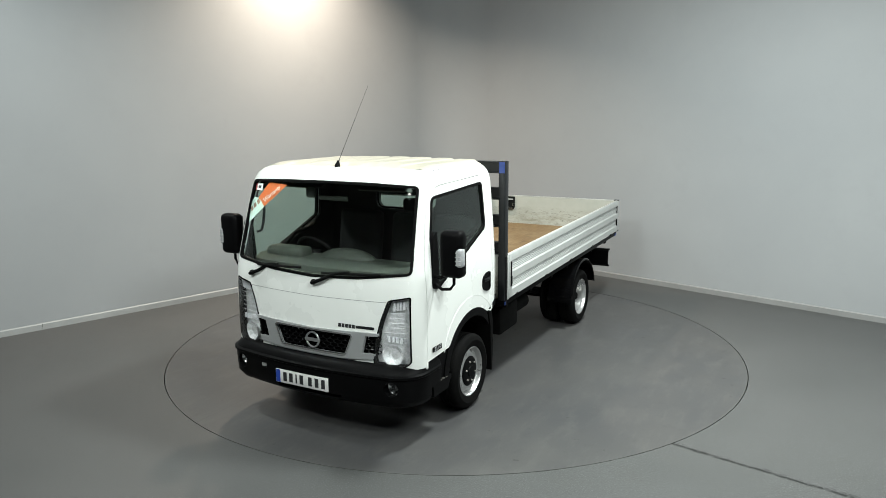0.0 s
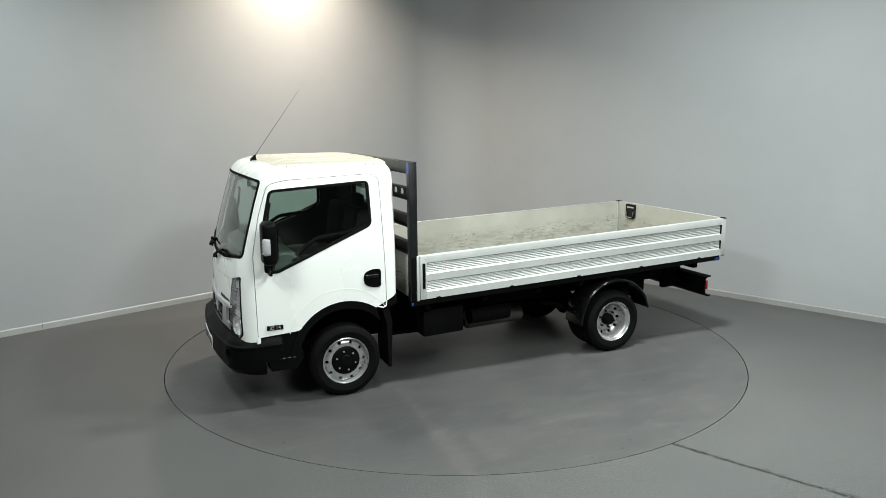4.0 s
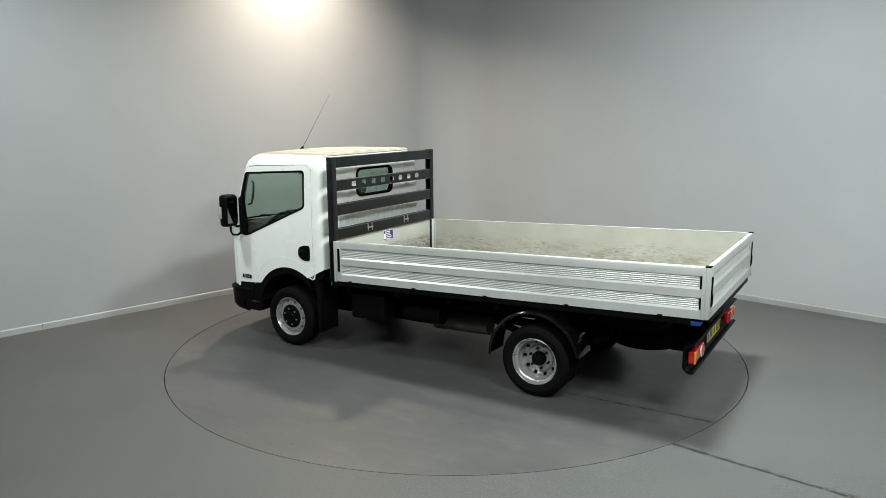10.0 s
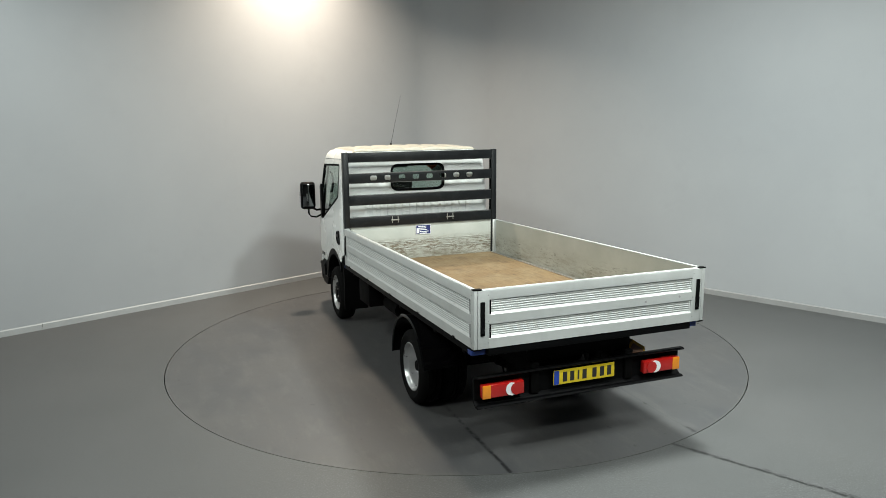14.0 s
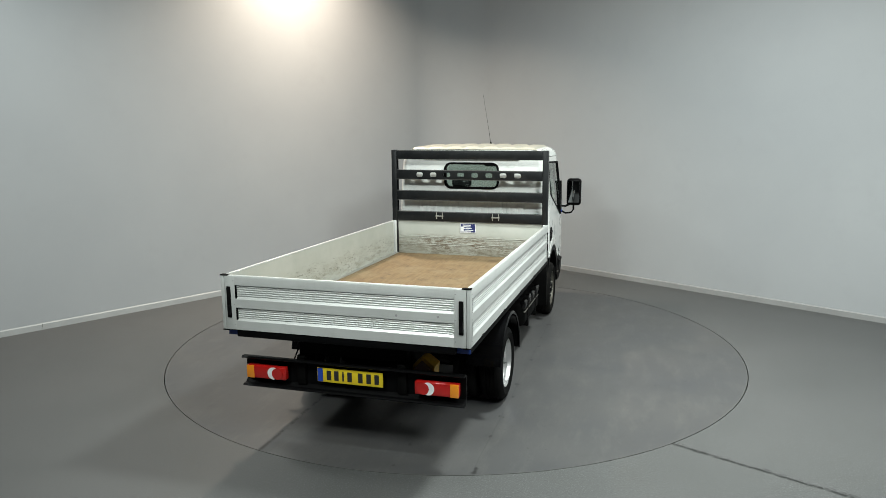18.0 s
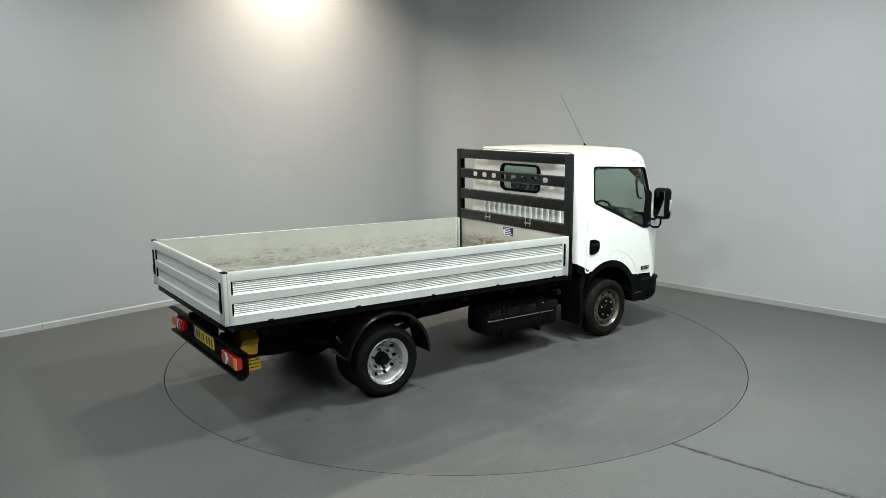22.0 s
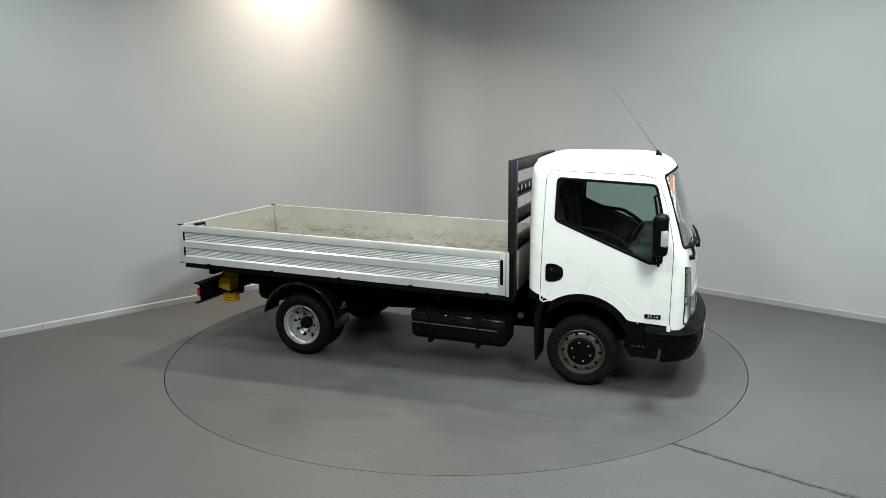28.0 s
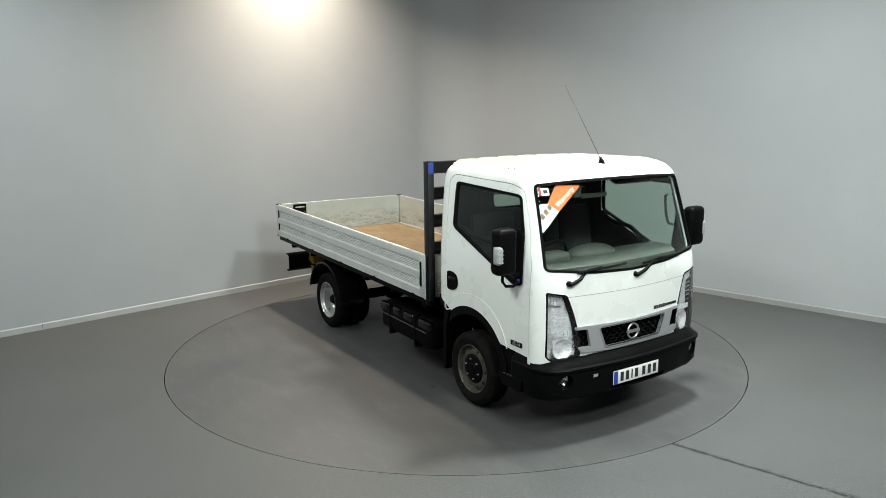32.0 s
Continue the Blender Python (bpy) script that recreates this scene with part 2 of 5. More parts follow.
CLEAR = simple("white_lens", (0.78, 0.78, 0.78), 0.12, vary=0.08, coat=0.6)
ORANGE = simple("orange_sticker", (0.50, 0.10, 0.02), 0.5, vary=0.05)
MINT = simple("pale_sticker", (0.50, 0.60, 0.56), 0.5, vary=0.04)
INK = simple("dark_ink", (0.02, 0.02, 0.022), 0.5, vary=0.1)
GREYINK = simple("grey_ink", (0.36, 0.36, 0.36), 0.4, vary=0.1)
BROWNINK = simple("brown_ink", (0.22, 0.12, 0.08), 0.5, vary=0.1)
PLATE_WHITE = simple("white_plate", (0.78, 0.78, 0.76), 0.35, vary=0.03)
PLATE_YELLOW = simple("yellow_plate", (0.74, 0.55, 0.02), 0.35, vary=0.05)
BLUE = simple("blue_band", (0.015, 0.055, 0.36), 0.4, vary=0.08)
BLUEPAINT = simple("blue_paint", (0.012, 0.042, 0.22), 0.4, vary=0.25, scale=20)
YELLOW = simple("yellow_plastic", (0.55, 0.31, 0.012), 0.5, vary=0.15, scale=12, dirt=(0.12, 0.09, 0.03), dirt_amount=0.6)
NAVY = simple("navy_label", (0.015, 0.025, 0.12), 0.4, vary=0.2, scale=20)
WHITEINK = simple("white_ink", (0.75, 0.76, 0.78), 0.5, vary=0.05)
REDINK = simple("red_ink", (0.45, 0.03, 0.04), 0.5, vary=0.05)
MIRROR = simple("mirror_silver", (0.22, 0.23, 0.235), 0.02, metal=1.0, vary=0.01)
PIT = simple("pit_concrete", (0.03, 0.03, 0.03), 0.9, vary=0.2)

# ---- mesh builders ----


def finish(bm, angle=32):
    """Smooth faces, with edges sharper than the angle kept crisp."""
    bm.normal_update()
    for f in bm.faces:
        f.smooth = True
    lim = radians(angle)
    for e in bm.edges:
        if len(e.link_faces) == 2 and e.calc_face_angle(0) > lim:
            e.smooth = False
    return bm


def mesh_of(name, bm, mat, angle=32):
    finish(bm, angle)
    me = bpy.data.meshes.new(name)
    bm.to_mesh(me)
    bm.free()
    if mat:
        me.materials.append(mat)
    return me


def part(name, bm, mat, parent, label="", angle=32):
    ob = new(name, mesh_of(name, bm, mat, angle))
    ob.parent = parent
    return tagged(ob, label)


def thing(name, bm, mat, label, category, group="", kind="", angle=32):
    return tagged(new(name, mesh_of(name, bm, mat, angle)), label, category, group, kind)


def join(*bms):
    out = bms[0]
    for other in bms[1:]:
        me = bpy.data.meshes.new("tmp")
        other.to_mesh(me)
        other.free()
        out.from_mesh(me)
        bpy.data.meshes.remove(me)
    return out


def box(x0, x1, y0, y1, z0, z1, b=0.0, seg=2):
    bm = bmesh.new()
    bmesh.ops.create_cube(bm, size=1.0)
    for v in bm.verts:
        v.co = Vector(((x0 + x1) / 2 + v.co.x * (x1 - x0), (y0 + y1) / 2 + v.co.y * (y1 - y0), (z0 + z1) / 2 + v.co.z * (z1 - z0)))
    if b:
        bmesh.ops.bevel(bm, geom=bm.edges[:], offset=b, segments=seg, affect="EDGES", profile=0.5)
    return bm


def moved(bm, m):
    bmesh.ops.transform(bm, matrix=m, verts=bm.verts[:])
    return bm


def mirrored(bm):
    bmesh.ops.transform(bm, matrix=Matrix.Diagonal((1, -1, 1, 1)), verts=bm.verts[:])
    bmesh.ops.reverse_faces(bm, faces=bm.faces[:])
    return bm


def rod(p0, p1, r, seg=16, r1=None):
    p0, p1 = Vector(p0), Vector(p1)
    bm = bmesh.new()
    d = p1 - p0
    m = Matrix.Translation((p0 + p1) / 2) @ d.to_track_quat("Z", "Y").to_matrix().to_4x4()
    bmesh.ops.create_cone(bm, cap_ends=True, segments=seg, radius1=r, radius2=r if r1 is None else r1, depth=d.length, matrix=m)
    return bm


def tube(points, r, seg=10):
    """A round bar along a line of points, mitred at the bends."""
    pts = [Vector(p) for p in points]
    bm = bmesh.new()
    rings = []
    up = Vector((0.13, 0.31, 0.94))
    for i, p in enumerate(pts):
        a = pts[max(i - 1, 0)]
        c = pts[min(i + 1, len(pts) - 1)]
        d = (c - a).normalized()
        s = d.cross(up).normalized()
        t = s.cross(d)
        rings.append([bm.verts.new(p + r * (math.cos(k * math.tau / seg) * s + math.sin(k * math.tau / seg) * t)) for k in range(seg)])
    for r0, r1 in zip(rings, rings[1:]):
        for k in range(seg):
            bm.faces.new((r0[k], r0[(k + 1) % seg], r1[(k + 1) % seg], r1[k]))
    bm.faces.new(rings[0][::-1])
    bm.faces.new(rings[-1])
    bmesh.ops.recalc_face_normals(bm, faces=bm.faces[:])
    return bm


def lathe(profile, seg=48, closed=True):
    """Revolves (radius, y) pairs about the y axis."""
    bm = bmesh.new()
    rings = []
    for k in range(seg):
        a = k * math.tau / seg
        rings.append([bm.verts.new((r * math.cos(a), y, r * math.sin(a))) for r, y in profile])
    n = len(profile)
    for k in range(seg):
        a, c = rings[k], rings[(k + 1) % seg]
        for i in range(n if closed else n - 1):
            j = (i + 1) % n
            if profile[i][0] > 1e-6 or profile[j][0] > 1e-6:
                bm.faces.new((a[i], a[j], c[j], c[i]))
    bmesh.ops.remove_doubles(bm, verts=bm.verts[:], dist=1e-5)
    bmesh.ops.dissolve_degenerate(bm, dist=1e-6, edges=bm.edges[:])
    bmesh.ops.recalc_face_normals(bm, faces=bm.faces[:])
    if bm.calc_volume(signed=True) < 0:
        bmesh.ops.reverse_faces(bm, faces=bm.faces[:])
    return bm


def prism(points, axis, a, b):
    """A polygon of the plane across the axis, drawn out from a to b along it."""
    def at(p, d):
        return {"x": (d, p[0], p[1]), "y": (p[0], d, p[1]), "z": (p[0], p[1], d)}[axis]
    bm = bmesh.new()
    lo = [bm.verts.new(at(p, a)) for p in points]
    hi = [bm.verts.new(at(p, b)) for p in points]
    bm.faces.new(lo)
    bm.faces.new(hi[::-1])
    n = len(points)
    for i in range(n):
        bm.faces.new((lo[i], hi[i], hi[(i + 1) % n], lo[(i + 1) % n]))
    bmesh.ops.recalc_face_normals(bm, faces=bm.faces[:])
    return bm


def rounded(points, r, n=5):
    """The polygon with its corners rounded."""
    out = []
    k = len(points)
    for i in range(k):
        p, a, c = Vector(points[i]), Vector(points[i - 1]), Vector(points[(i + 1) % k])
        da, dc = (a - p), (c - p)
        d = min(r, da.length * 0.45, dc.length * 0.45)
        s, e = p + da.normalized() * d, p + dc.normalized() * d
        for j in range(n + 1):
            t = j / n
            q = s * (1 - t) ** 2 + p * 2 * t * (1 - t) + e * t ** 2
            out.append((q.x, q.y))
    return out


def inset(points, d):
    """The polygon moved inwards by d."""
    area = sum(points[i - 1][0] * points[i][1] - points[i][0] * points[i - 1][1] for i in range(len(points)))
    sign = 1 if area > 0 else -1
    out = []
    k = len(points)
    for i in range(k):
        p, a, c = Vector(points[i]), Vector(points[i - 1]), Vector(points[(i + 1) % k])
        u, w = (p - a).normalized(), (c - p).normalized()
        n = (Vector((-u.y, u.x)) + Vector((-w.y, w.x)))
        n = n.normalized() / max(0.5, n.length / 2)
        out.append(tuple(p + n * d * sign))
    return out


def ellipse(cx, cy, rx, ry, n=28):
    return [(cx + rx * math.cos(k * math.tau / n), cy + ry * math.sin(k * math.tau / n)) for k in range(n)]


def flip(points):
    return [(-x, y) for x, y in points][::-1]


def bake(bm):
    me = bpy.data.meshes.new("tmp")
    bm.to_mesh(me)
    bm.free()
    return new("tmp", me)


def boolean(a, b, op="DIFFERENCE"):
    """Cuts, joins or meets two closed meshes; both are used up."""
    A, B = bake(a), bake(b)
    m = A.modifiers.new("cut", "BOOLEAN")
    m.object, m.operation, m.solver = B, op, "EXACT"
    deps = bpy.context.evaluated_depsgraph_get()
    deps.update()
    me = bpy.data.meshes.new_from_object(A.evaluated_get(deps))
    out = bmesh.new()
    out.from_mesh(me)
    for o in (A, B):
        data = o.data
        bpy.data.objects.remove(o)
        bpy.data.meshes.remove(data)
    bpy.data.meshes.remove(me)
    return out


def minus(a, *cutters):
    for c in cutters:
        a = boolean(a, c)
    return a


def loft(slices):
    """Closed solid through outlines of equal count, one per height."""
    bm = bmesh.new()
    rings = [[bm.verts.new((x, y, z)) for x, y in pts] for z, pts in slices]
    n = len(rings[0])
    for a, c in zip(rings, rings[1:]):
        for k in range(n):
            bm.faces.new((a[k], a[(k + 1) % n], c[(k + 1) % n], c[k]))
    bm.faces.new(rings[0][::-1])
    bm.faces.new(rings[-1])
    bmesh.ops.recalc_face_normals(bm, faces=bm.faces[:])
    return bm


def lettering(name, text, size, m, mat, parent, depth=0.001):
    data = bpy.data.curves.new("tmp", "FONT")
    data.body, data.size, data.extrude, data.align_x, data.align_y = text, size, depth, "CENTER", "CENTER"
    tmp = new("tmp", data)
    deps = bpy.context.evaluated_depsgraph_get()
    deps.update()
    me = bpy.data.meshes.new_from_object(tmp.evaluated_get(deps))
    bpy.data.objects.remove(tmp)
    bpy.data.curves.remove(data)
    me.name = name
    me.transform(m)
    me.materials.clear()
    me.materials.append(mat)
    ob = new(name, me)
    ob.parent = parent
    return ob


# ---- the room ----
RADIUS = 2.982
LEFT_DIR, RIGHT_DIR = radians(44.9), radians(136.9)
CORNER = Vector((0.0, 5.44))
SIDE, HEIGHT, COVE = 11.4, 5.8, 0.82
DL = Vector((math.cos(LEFT_DIR), math.sin(LEFT_DIR)))       # along the left wall, to the corner
DR = Vector((math.cos(RIGHT_DIR), math.sin(RIGHT_DIR)))     # along the right wall, to the corner


def floor_with_hole(name, radius, z0, z1, mat):
    """The room's floor in one sheet with the round opening for the turntable."""
    corners = [CORNER, CORNER - DR * SIDE, CORNER - DR * SIDE - DL * SIDE, CORNER - DL * SIDE]
    sheet = prism([tuple(c) for c in corners], "z", z0, z1)
    hole = prism(ellipse(0, 0, radius, radius, 160), "z", z0 - 1, z1 + 1)
    return thing(name, boolean(sheet, hole), mat, "speckled grey vinyl floor with a split seam", "floor", kind="structure")


floor = floor_with_hole("floor", RADIUS + 0.0085, -0.12, 0.0, FLOOR)
pit = prism([tuple(c) for c in (CORNER, CORNER - DR * SIDE, CORNER - DR * SIDE - DL * SIDE, CORNER - DL * SIDE)], "z", -0.25, -0.124)
thing("ground", pit, PIT, "dark concrete slab under the floor", "ground", kind="structure")


def wall_slab(name, a, b, label, mat):
    """A straight wall from a to b, its inner face on that line."""
    d = (b - a).normalized()
    n = Vector((d.y, -d.x))
    mid = (CORNER - DR * SIDE / 2 - DL * SIDE / 2)
    if (mid - a).dot(n) > 0:
        n = -n
    pts = [tuple(p) for p in (a, b, b + n * 0.12, a + n * 0.12)]
    return thing(name, prism(pts, "z", 0.0, HEIGHT), mat, label, "wall", kind="structure")


def cove_points(r, n=14):
    """Inner line of the rounded corner between the two seen walls."""
    c = CORNER - DL * COVE - DR * COVE
    out = []
    for k in range(n + 1):
        a = k / n * math.pi / 2
        out.append(c + DR * (r * math.cos(a)) + DL * (r * math.sin(a)))
    return out


wall_slab("wall_west", CORNER - DL * SIDE, CORNER - DL * COVE, "light grey painted plain wall", WALL)
wall_slab("wall_east", CORNER - DR * SIDE, CORNER - DR * COVE, "light grey painted plain wall", WALL)
# the two unseen near walls close the room and swallow bounce light
wall_slab("wall_south", CORNER - DL * SIDE - DR * SIDE, CORNER - DL * SIDE, "unseen dark wall added on the camera side to keep bounce light low", DARKWALL)
wall_slab("wall_near", CORNER - DR * SIDE, CORNER - DR * SIDE - DL * SIDE, "unseen dark wall added on the camera side to keep bounce light low", DARKWALL)
inner, outer = cove_points(COVE), cove_points(COVE + 0.12)
thing("wall_corner", prism([tuple(p) for p in inner + outer[::-1]], "z", 0.0, HEIGHT), WALL, "rounded grey wall corner of the studio", "wall", kind="structure")
# unseen ceiling, added dark so that little light bounces down
roof = prism([tuple(c) for c in (CORNER, CORNER - DR * SIDE, CORNER - DR * SIDE - DL * SIDE, CORNER - DL * SIDE)], "z", HEIGHT, HEIGHT + 0.1)
thing("ceiling", roof, CEILING, "unseen plain ceiling added over the studio, dark to keep bounce light low", "ceiling", kind="structure")


def skirting(name, a, b, mat):
    d = (b - a).normalized()
    n = Vector((d.y, -d.x))
    mid = (CORNER - DR * SIDE / 2 - DL * SIDE / 2)
    if (mid - a).dot(n) < 0:
        n = -n
    bm = bmesh.new()
    prof = [(0.0, 0.0), (0.014, 0.0), (0.014, 0.066), (0.009, 0.074), (0.0, 0.078)]
    ends = []
    for p in (a, b):
        ends.append([bm.verts.new((*(p + n * u), z)) for u, z in prof])
    k = len(prof)
    for i in range(k):
        bm.faces.new((ends[0][i], ends[0][(i + 1) % k], ends[1][(i + 1) % k], ends[1][i]))
    bm.faces.new(ends[0][::-1])
    bm.faces.new(ends[1])
    bmesh.ops.recalc_face_normals(bm, faces=bm.faces[:])
    return thing(name, bm, mat, "pale painted skirting board along the wall", "skirting board", kind="structure")


for length0, length1, nm in ((COVE, 6.90, "baseboard_1"), (6.904, SIDE, "baseboard_2")):
    skirting(nm, CORNER - DL * length0, CORNER - DL * length1, SKIRT)
skirting("baseboard_3", CORNER - DR * COVE, CORNER - DR * SIDE, SKIRT_EAST)
curved = prism([tuple(p) for p in cove_points(COVE) + cove_points(COVE - 0.014)[::-1]], "z", 0.0, 0.076)
thing("baseboard_4", curved, SKIRT, "pale painted skirting board round the corner", "skirting board", kind="structure")

# ---- turntable ----
disc = prism(ellipse(0, 0, RADIUS - 0.004, RADIUS - 0.004, 160), "z", -0.09, -0.002)
turntable = thing("turntable", disc, TABLE, "large round grey vinyl-covered turntable set flush in the floor", "turntable")
rim = boolean(prism(ellipse(0, 0, RADIUS, RADIUS, 160), "z", -0.09, -0.0005), prism(ellipse(0, 0, RADIUS - 0.0045, RADIUS - 0.0045, 160), "z", -1, 1))
part("edge_strip", rim, EDGE, turntable, "thin worn metal edge strip")

# ---- the truck: x ahead, y to its left, z up ----
truck = tagged(new("truck"), "white cab-over dropside pickup truck with silver load bed", "truck")


def outline(xr, xs, w, rear_r=0.09, a=0.20, b=0.14, bulge=0.06, n=9):
    """Plan of the cab at one height: flat rear, straight sides, rounded front corners, gently bowed front."""
    half = []
    for k in range(7):
        y = (w - a) * k / 7
        half.append((xs + b + bulge * (1 - (y / (w - a)) ** 2), y))
    for k in range(n + 1):
        t = k / n * math.pi / 2
        half.append((xs + b * math.cos(t), w - a + a * math.sin(t)))
    for k in range(1, 5):
        half.append((xs + (xr + rear_r - xs) * k / 5, w))
    for k in range(6):
        t = k / 5 * math.pi / 2
        half.append((xr + rear_r * (1 - math.sin(t)), w - rear_r * (1 - math.cos(t))))
    half.append((xr, w * 0.5))
    other = [(x, -y) for x, y in half[1:]][::-1]
    return half + [(xr, 0.0)] + other


CAB = ((0.50, 1.0, 2.262, 0.914), (0.62, 1.0, 2.268, 0.917), (0.80, 1.0, 2.270, 0.921), (1.10, 1.0, 2.262, 0.924), (1.26, 1.0, 2.245, 0.922),
       (1.33, 1.0, 2.228, 0.919), (1.50, 1.0, 2.182, 0.909), (1.72, 1.0, 2.120, 0.893), (1.90, 1.0, 2.066, 0.877), (1.955, 1.003, 2.046, 0.868),
       (2.00, 1.012, 2.018, 0.850), (2.035, 1.030, 1.980, 0.822), (2.056, 1.055, 1.935, 0.785), (2.066, 1.085, 1.880, 0.735))


def cab_solid(d=0.0):
    """The cab's outer form, drawn in by d all round."""
    rows = []
    for z, xr, xs, w in CAB:
        zz = z - d if z > 1.95 else z
        rows.append((zz, outline(xr + d, xs - d, w - d, rear_r=max(0.03, 0.09 - d))))
    return loft(rows)


def shell(d0, d1):
    """The layer between two depths under the cab's skin, open at the bottom."""
    solid = cab_solid(d0)
    core = cab_solid(d1)
    for v in core.verts:
        if v.co.z < 0.51:
            v.co.z = 0.3
    return boolean(solid, core)


SCREEN_EDGE = rounded([(-0.845, 1.315), (-0.42, 1.262), (0.0, 1.245), (0.42, 1.262), (0.845, 1.315), (0.805, 1.945), (0.4, 1.962), (0.0, 1.966), (-0.4, 1.962), (-0.805, 1.945)], 0.04)
SIDE_EDGE = rounded([(2.108, 1.866), (1.250, 1.912), (1.236, 1.525), (2.085, 1.170), (2.150, 1.20), (2.178, 1.58)], 0.045)
REAR_EDGE = rounded([(-0.325, 1.605), (0.325, 1.605), (0.325, 1.900), (-0.325, 1.900)], 0.085, 7)
DOOR_EDGE = rounded([(2.262, 0.45), (2.272, 1.335), (2.205, 1.66), (2.118, 1.915), (1.98, 1.945), (1.215, 1.972), (1.150, 1.925), (1.118, 1.0), (1.112, 0.45)], 0.05)
LAMP_EDGE = rounded([(0.675, 1.118), (0.848, 1.156), (0.852, 0.655), (0.81, 0.618), (0.57, 0.585), (0.548, 0.655), (0.560, 0.775), (0.615, 0.965)], 0.018, 3)
LAMP_X = 2.30      # the lamps wrap round the corner as far back as this
GRILLE_EDGE = rounded([(-0.598, 0.862), (0.0, 0.846), (0.598, 0.862), (0.553, 0.655), (0.30, 0.635), (-0.30, 0.635), (-0.553, 0.655)], 0.012, 3)


def both(points, axis, a, b):
    """Cutter for the same outline on the truck's two sides."""
    return join(prism(points, axis, a, b), prism(points, axis, -b, -a)) if axis == "y" else join(prism(points, axis, a, b), prism(flip(points), axis, a, b))


def arch(r, y0=0.55, y1=1.2):
    ring = ellipse(1.500, 0.380, r, r, 56)
    return join(prism(ring, "y", y0, y1), prism(ring, "y", -y1, -y0))


def lower_cut():
    """All that lies under the white panels: sill line, and the slant behind the wheel."""
    under = prism([(0.8, 0.2), (0.8, 0.99), (1.0, 0.890), (1.215, 0.782), (1.50, 0.66), (1.90, 0.655), (2.275, 0.632), (2.275, 0.60), (2.6, 0.60), (2.6, 0.2)], "y", -1.2, 1.2)
    return under


def screen_cut(d=0.0, x0=2.02):
    return prism(inset(SCREEN_EDGE, d) if d else SCREEN_EDGE, "x", x0, 2.8)


def side_cut(d=0.0):
    return both(inset(SIDE_EDGE, d) if d else SIDE_EDGE, "y", 0.6, 1.2)


def rear_cut(d=0.0):
    return prism(inset(REAR_EDGE, d) if d else REAR_EDGE, "x", 0.7, 1.25)


# white cab body
cab = minus(shell(0.0, 0.028), screen_cut(), rear_cut(), both(DOOR_EDGE, "y", 0.55, 1.2), both(LAMP_EDGE, "x", LAMP_X, 2.8), prism(GRILLE_EDGE, "x", 2.2, 2.8), arch(0.49), lower_cut())
cab_body = part("cab_body", cab, PAINT, truck, "glossy white cab shell")

# doors, one each side
for sign in (1, -1):
    keep = prism(inset(DOOR_EDGE, 0.0055), "y", 0.62, 1.2)
    if sign < 0:
        mirrored(keep)
    door = boolean(shell(0.0, 0.030), keep, "INTERSECT")
    door = minus(door, side_cut(), arch(0.49), lower_cut())
    door_ob = part("door", door, PAINT, truck, "white cab door")
    side_y = 0.925 * sign
    # pressed wheel-arch crease above the arch
    crease = []
    for k in range(23):
        a = radians(12 + k * 156 / 22)
        px, pz = 1.53 + 0.475 * math.cos(a), 0.545 + 0.437 * math.sin(a)
        if px < 2.0 and px > 1.125:
            crease.append((px, sign * (0.9195 + 0.002 * math.sin(a)), pz))
    part("crease", tube(crease, 0.0030, 6), PAINT, door_ob)
    # recessed handle in a round black dish
    d_shape = rounded([(1.168, 0.970), (1.168, 1.132), (1.250, 1.134), (1.318, 1.105), (1.330, 1.052), (1.318, 1.0), (1.250, 0.968)], 0.03)
    dish = minus(prism(d_shape, "y", 0.900, 0.931), prism(inset(d_shape, 0.010), "y", 0.924, 1.0))
    if sign < 0:
        mirrored(dish)
    part("handle_dish", dish, PLASTIC, door_ob, "round black handle recess")
    grip = box(1.190, 1.310, -0.012, 0.012, 1.052, 1.090, 0.010, 3)
    moved(grip, Matrix.Translation((0, sign * 0.928, 0)))
    part("handle", grip, GLOSSBLACK, door_ob, "black pull handle")
    # model badge low on the door
    badge = box(2.050, 2.188, 0.9215, 0.9275, 0.690, 0.730, 0.002, 1)
    if sign < 0:
        mirrored(badge)
    badge_ob = part("badge", badge, GLOSSBLACK, door_ob, "black badge with silver figures")
    turn = pose(2.119, sign * 0.9278, 0.710, 90, 0, 180 if sign > 0 else 0)
    lettering("lettering", "35.14", 0.043, turn, SILVER, badge_ob, 0.0008)

# black rubber round the panes, and the panes
screen_trim = boolean(shell(-0.003, 0.022), boolean(screen_cut(-0.004), screen_cut(0.015, 1.9)), "INTERSECT")
part("windscreen_seal", screen_trim, RUBBER, truck, "black windscreen surround")
front_glass = boolean(shell(0.008, 0.0125), screen_cut(0.02), "INTERSECT")
screen_ob = part("windscreen", front_glass, SCREEN, truck, "faintly green windscreen")
screen_ob.visible_shadow = False
for sign in (1, -1):
    ring = boolean(prism(inset(SIDE_EDGE, -0.003), "y", 0.7, 1.2), prism(inset(SIDE_EDGE, 0.020), "y", 0.6, 1.3))
    pane = prism(inset(SIDE_EDGE, 0.012), "y", 0.7, 1.2)
    if sign < 0:
        mirrored(ring), mirrored(pane)
    part("window_seal", boolean(shell(-0.003, 0.025), ring, "INTERSECT"), RUBBER, truck)
    ob = part("side_window", boolean(shell(0.010, 0.0145), pane, "INTERSECT"), PANE, truck, "green-tinted door glass")
    ob.visible_shadow = False
rear_ring = boolean(prism(inset(REAR_EDGE, -0.010), "x", 0.7, 1.2), prism(inset(REAR_EDGE, 0.015), "x", 0.6, 1.3))
